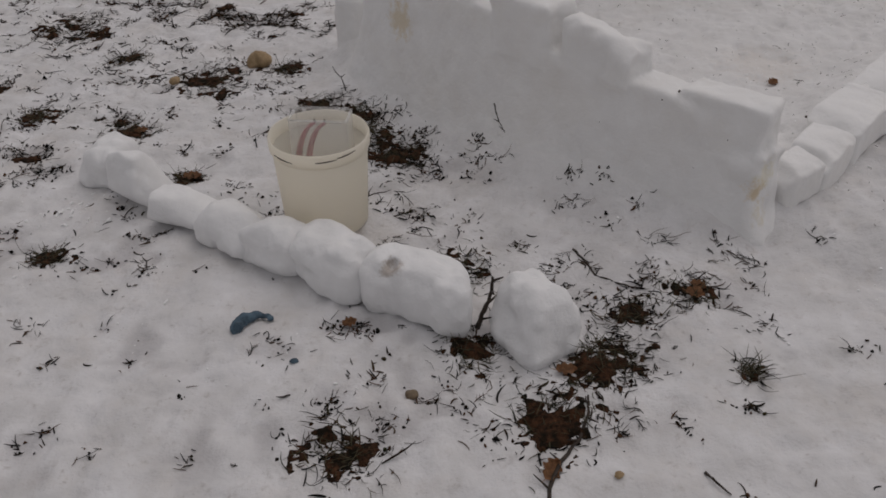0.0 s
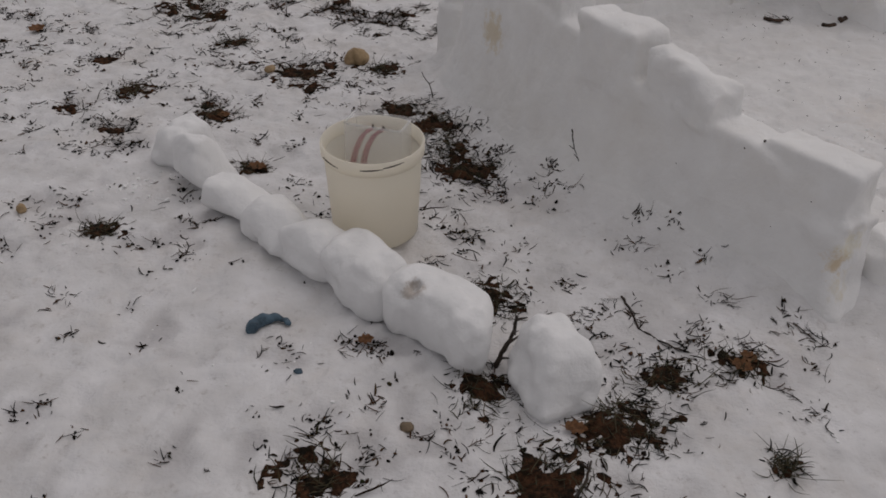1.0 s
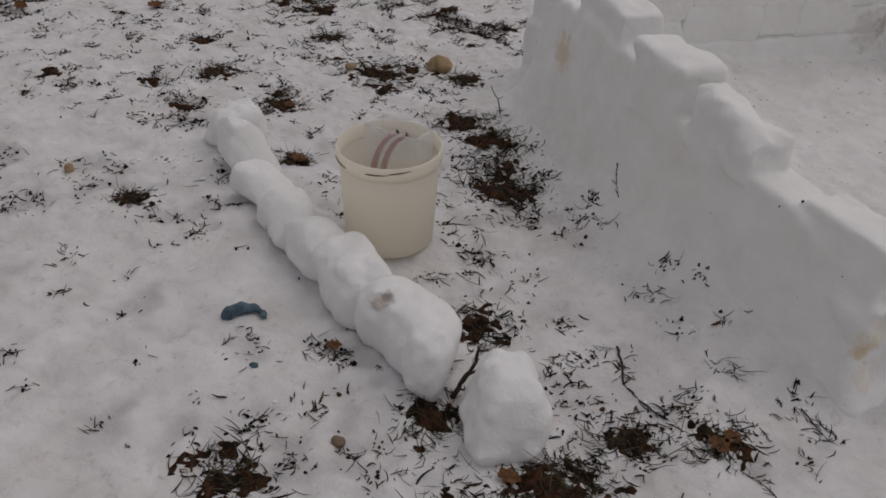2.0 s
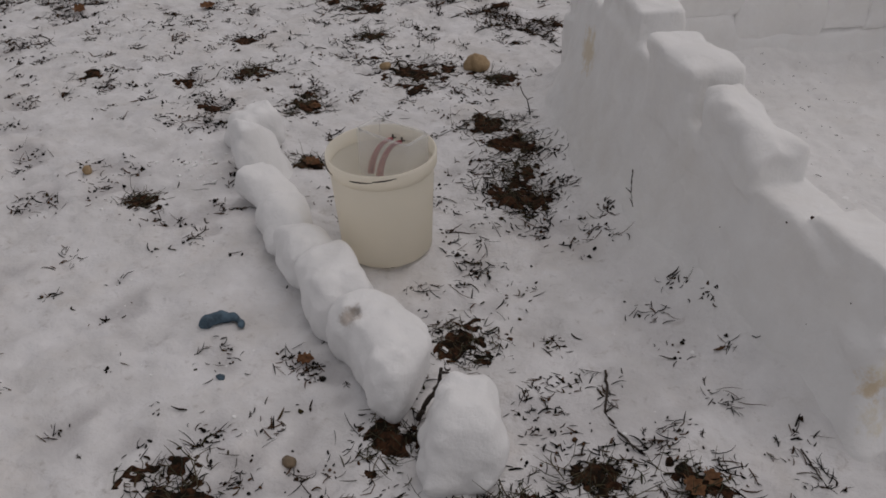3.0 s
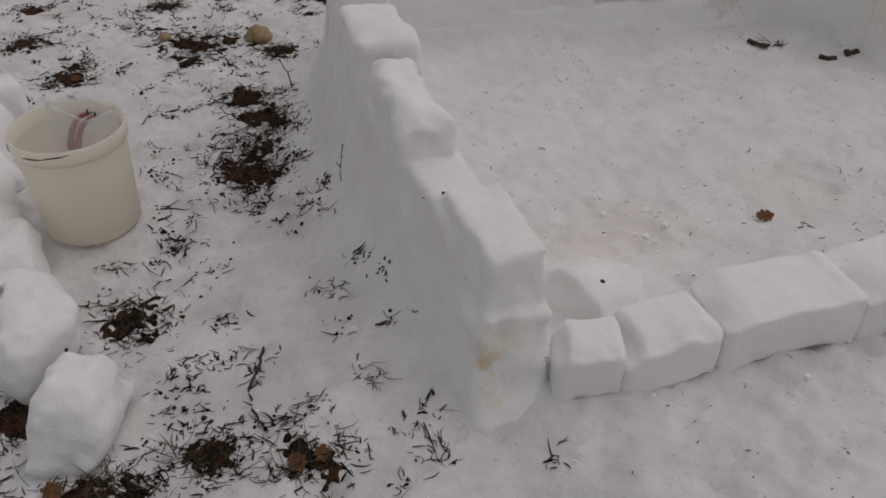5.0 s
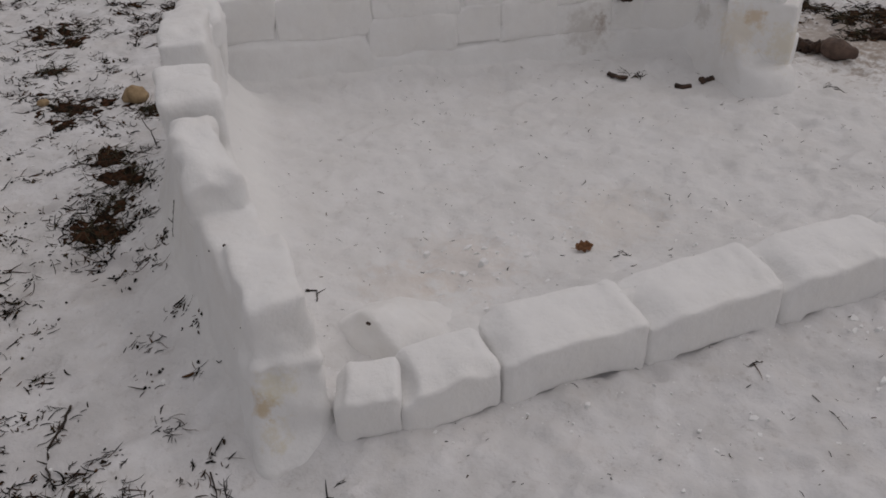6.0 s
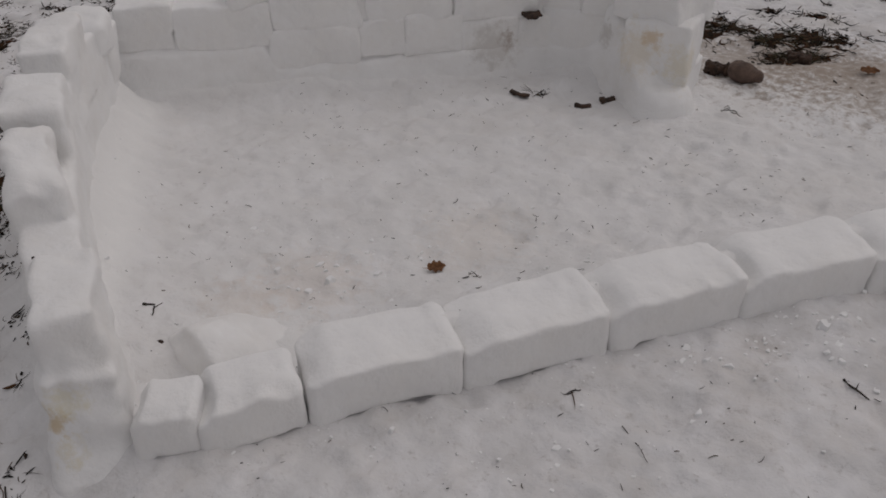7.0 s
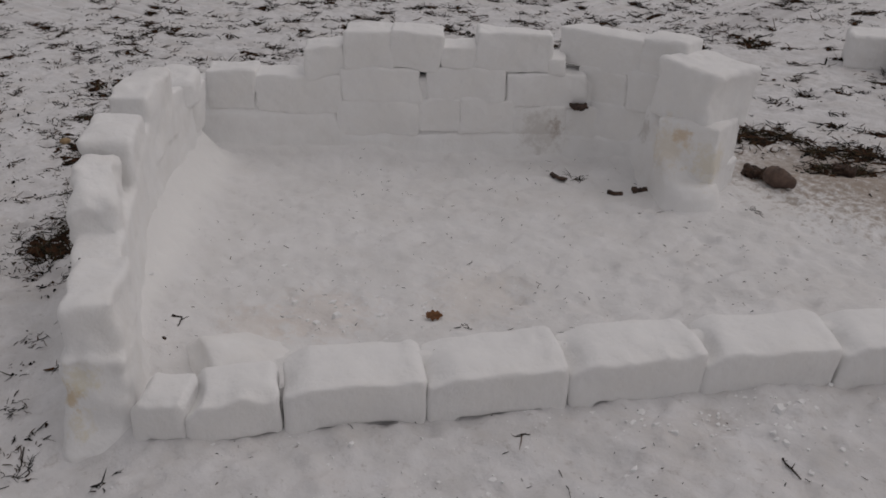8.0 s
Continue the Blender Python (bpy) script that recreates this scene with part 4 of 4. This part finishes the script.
where, turn, reach, thick = [stems], [heading], [length], [rng.uniform(0.0008, 0.0015, m)]
for k in range(5):
    t = 0.15 + 0.16 * k + rng.uniform(-0.05, 0.05, m)
    where.append(stems + (t * length)[:, None] * np.stack([np.cos(heading), np.sin(heading)], -1))
    turn.append(heading + rng.choice([-1, 1], m) * rng.uniform(0.35, 1.0, m))
    reach.append(length * rng.uniform(0.2, 0.5, m))
    thick.append(rng.uniform(0.0005, 0.0010, m))
where, turn, reach, thick = (np.concatenate(a) for a in (where, turn, reach, thick))
scraps("needle_sprigs", where, turn, reach, thick, rng.uniform(0, 0.3, len(turn)), np.concatenate([rng.normal(0, 1.1, m), rng.normal(0, 0.5, 5 * m)]), litter_mat, "dark broken sprigs with side needles lying on snow", "litter")
crumbs = np.concatenate([scatter(9000, -4.5, 3.8, 0.8, 9.5, outside_density), np.repeat(centres, 3, 0) + rng.normal(0, 0.012, (3 * len(centres), 2))])
m = len(crumbs)
scraps("soil_crumbs", crumbs, rng.uniform(0, 6.28, m), rng.uniform(0.003, 0.012, m), rng.gamma(2.5, 0.0009, m) + 0.0009, rng.uniform(0, 0.2, m), rng.normal(0, 0.5, m), litter_mat, "dark crumbs of soil and bark strewn on snow", "litter")
inner = scatter(6500, 0.2, 3.2, 1.3, 5.2, lambda x, y: np.where(side_of(x, y, WALL_A, WALL_B) > 0.05, 0.22 + 0.2 * (y < 2.9 + 0.3 * x - 0.6) * (x > 1.4), 0.0))
m = len(inner)
scraps("snow_specks", inner, rng.uniform(0, 6.28, m), rng.gamma(1.1, 0.0055, m) + 0.002, rng.uniform(0.0005, 0.0014, m), rng.uniform(0, 0.2, m), rng.normal(0, 0.9, m), litter_mat, "sparse dark specks and needles on trampled snow", "litter")
blades = []
for x, y, r in EARTH:
    blades.append(np.stack([rng.normal(x, r * 0.5, 70), rng.normal(y, r * 0.5, 70)], -1))
where = np.concatenate(blades)
m = len(where)
scraps("withered_grass", where, rng.uniform(0, 6.28, m), rng.gamma(3, 0.009, m) + 0.01, rng.uniform(0.0006, 0.0014, m), rng.uniform(0.1, 0.7, m), rng.normal(0, 1.0, m), grass_mat, "withered grass blades sticking out of bare earth", "grass")

# ---- crumbs of snow ----
def snow_crumbs(where, size):
    """Small broken bits of snow, each a rounded lump of 24 faces."""
    u = np.linspace(-1, 1, 3)
    base, quads = [], []
    for axis in range(3):
        for sign in (-1, 1):
            start = len(base)
            for a in u:
                for b in u:
                    p = np.zeros(3)
                    p[axis], p[(axis + 1) % 3], p[(axis + 2) % 3] = sign, a, b * sign
                    base.append(p / np.linalg.norm(p) ** 0.7)
            quads += [(start + 3 * i + j, start + 3 * i + 3 + j, start + 3 * i + 4 + j, start + 3 * i + 1 + j) for i in (0, 1) for j in (0, 1)]
    base, quads = np.array(base), np.array(quads)
    n = len(where)
    stretch = rng.uniform(0.6, 1.3, (n, 1, 3)) * size[:, None, None]
    z = terrain(where[:, 0], where[:, 1])
    at = np.concatenate([where, z[:, None] - 0.25 * size[:, None]], 1)
    verts = base[None] * stretch
    verts = verts + 0.5 * size[:, None, None] * vnoise(verts + at[:, None], 0.008, 5)[..., None] + at[:, None]
    faces = quads[None] + (np.arange(n) * len(base))[:, None, None]
    return tagged(mesh_object("snow_crumbs", verts.reshape(-1, 3), faces.reshape(-1, 4), snow_lump_mat), "small broken crumbs of snow on trampled ground", "snow crumbs", kind="stuff")


bits = [scatter(900, 0.9, 3.0, 1.6, 3.4, lambda x, y: 0.25 + 0.5 * (np.abs(side_of(x, y, np.array([1.2, 2.25]), np.array([2.4, 3.6])) - 0.08) < 0.12)),
        scatter(500, 0.7, 1.9, 2.5, 3.6, lambda x, y: 0.5 + 0 * x), scatter(300, -1.6, 1.0, 1.2, 3.2, lambda x, y: 0.5 + 0 * x)]
where = np.concatenate(bits)
snow_crumbs(where, rng.gamma(1.6, 0.0012, len(where)) + 0.0008)
heaps = [np.stack([rng.normal(x, r, n), rng.normal(y, r, n)], -1) for x, y, r, n in ((2.22, 3.36, 0.10, 70), (2.05, 3.20, 0.08, 20), (1.12, 2.98, 0.10, 40), (1.00, 2.40, 0.05, 30), (-1.10, 2.33, 0.07, 40))]
where = np.concatenate(heaps)
snow_crumbs(where, rng.gamma(2.0, 0.0016, len(where)) + 0.0015)
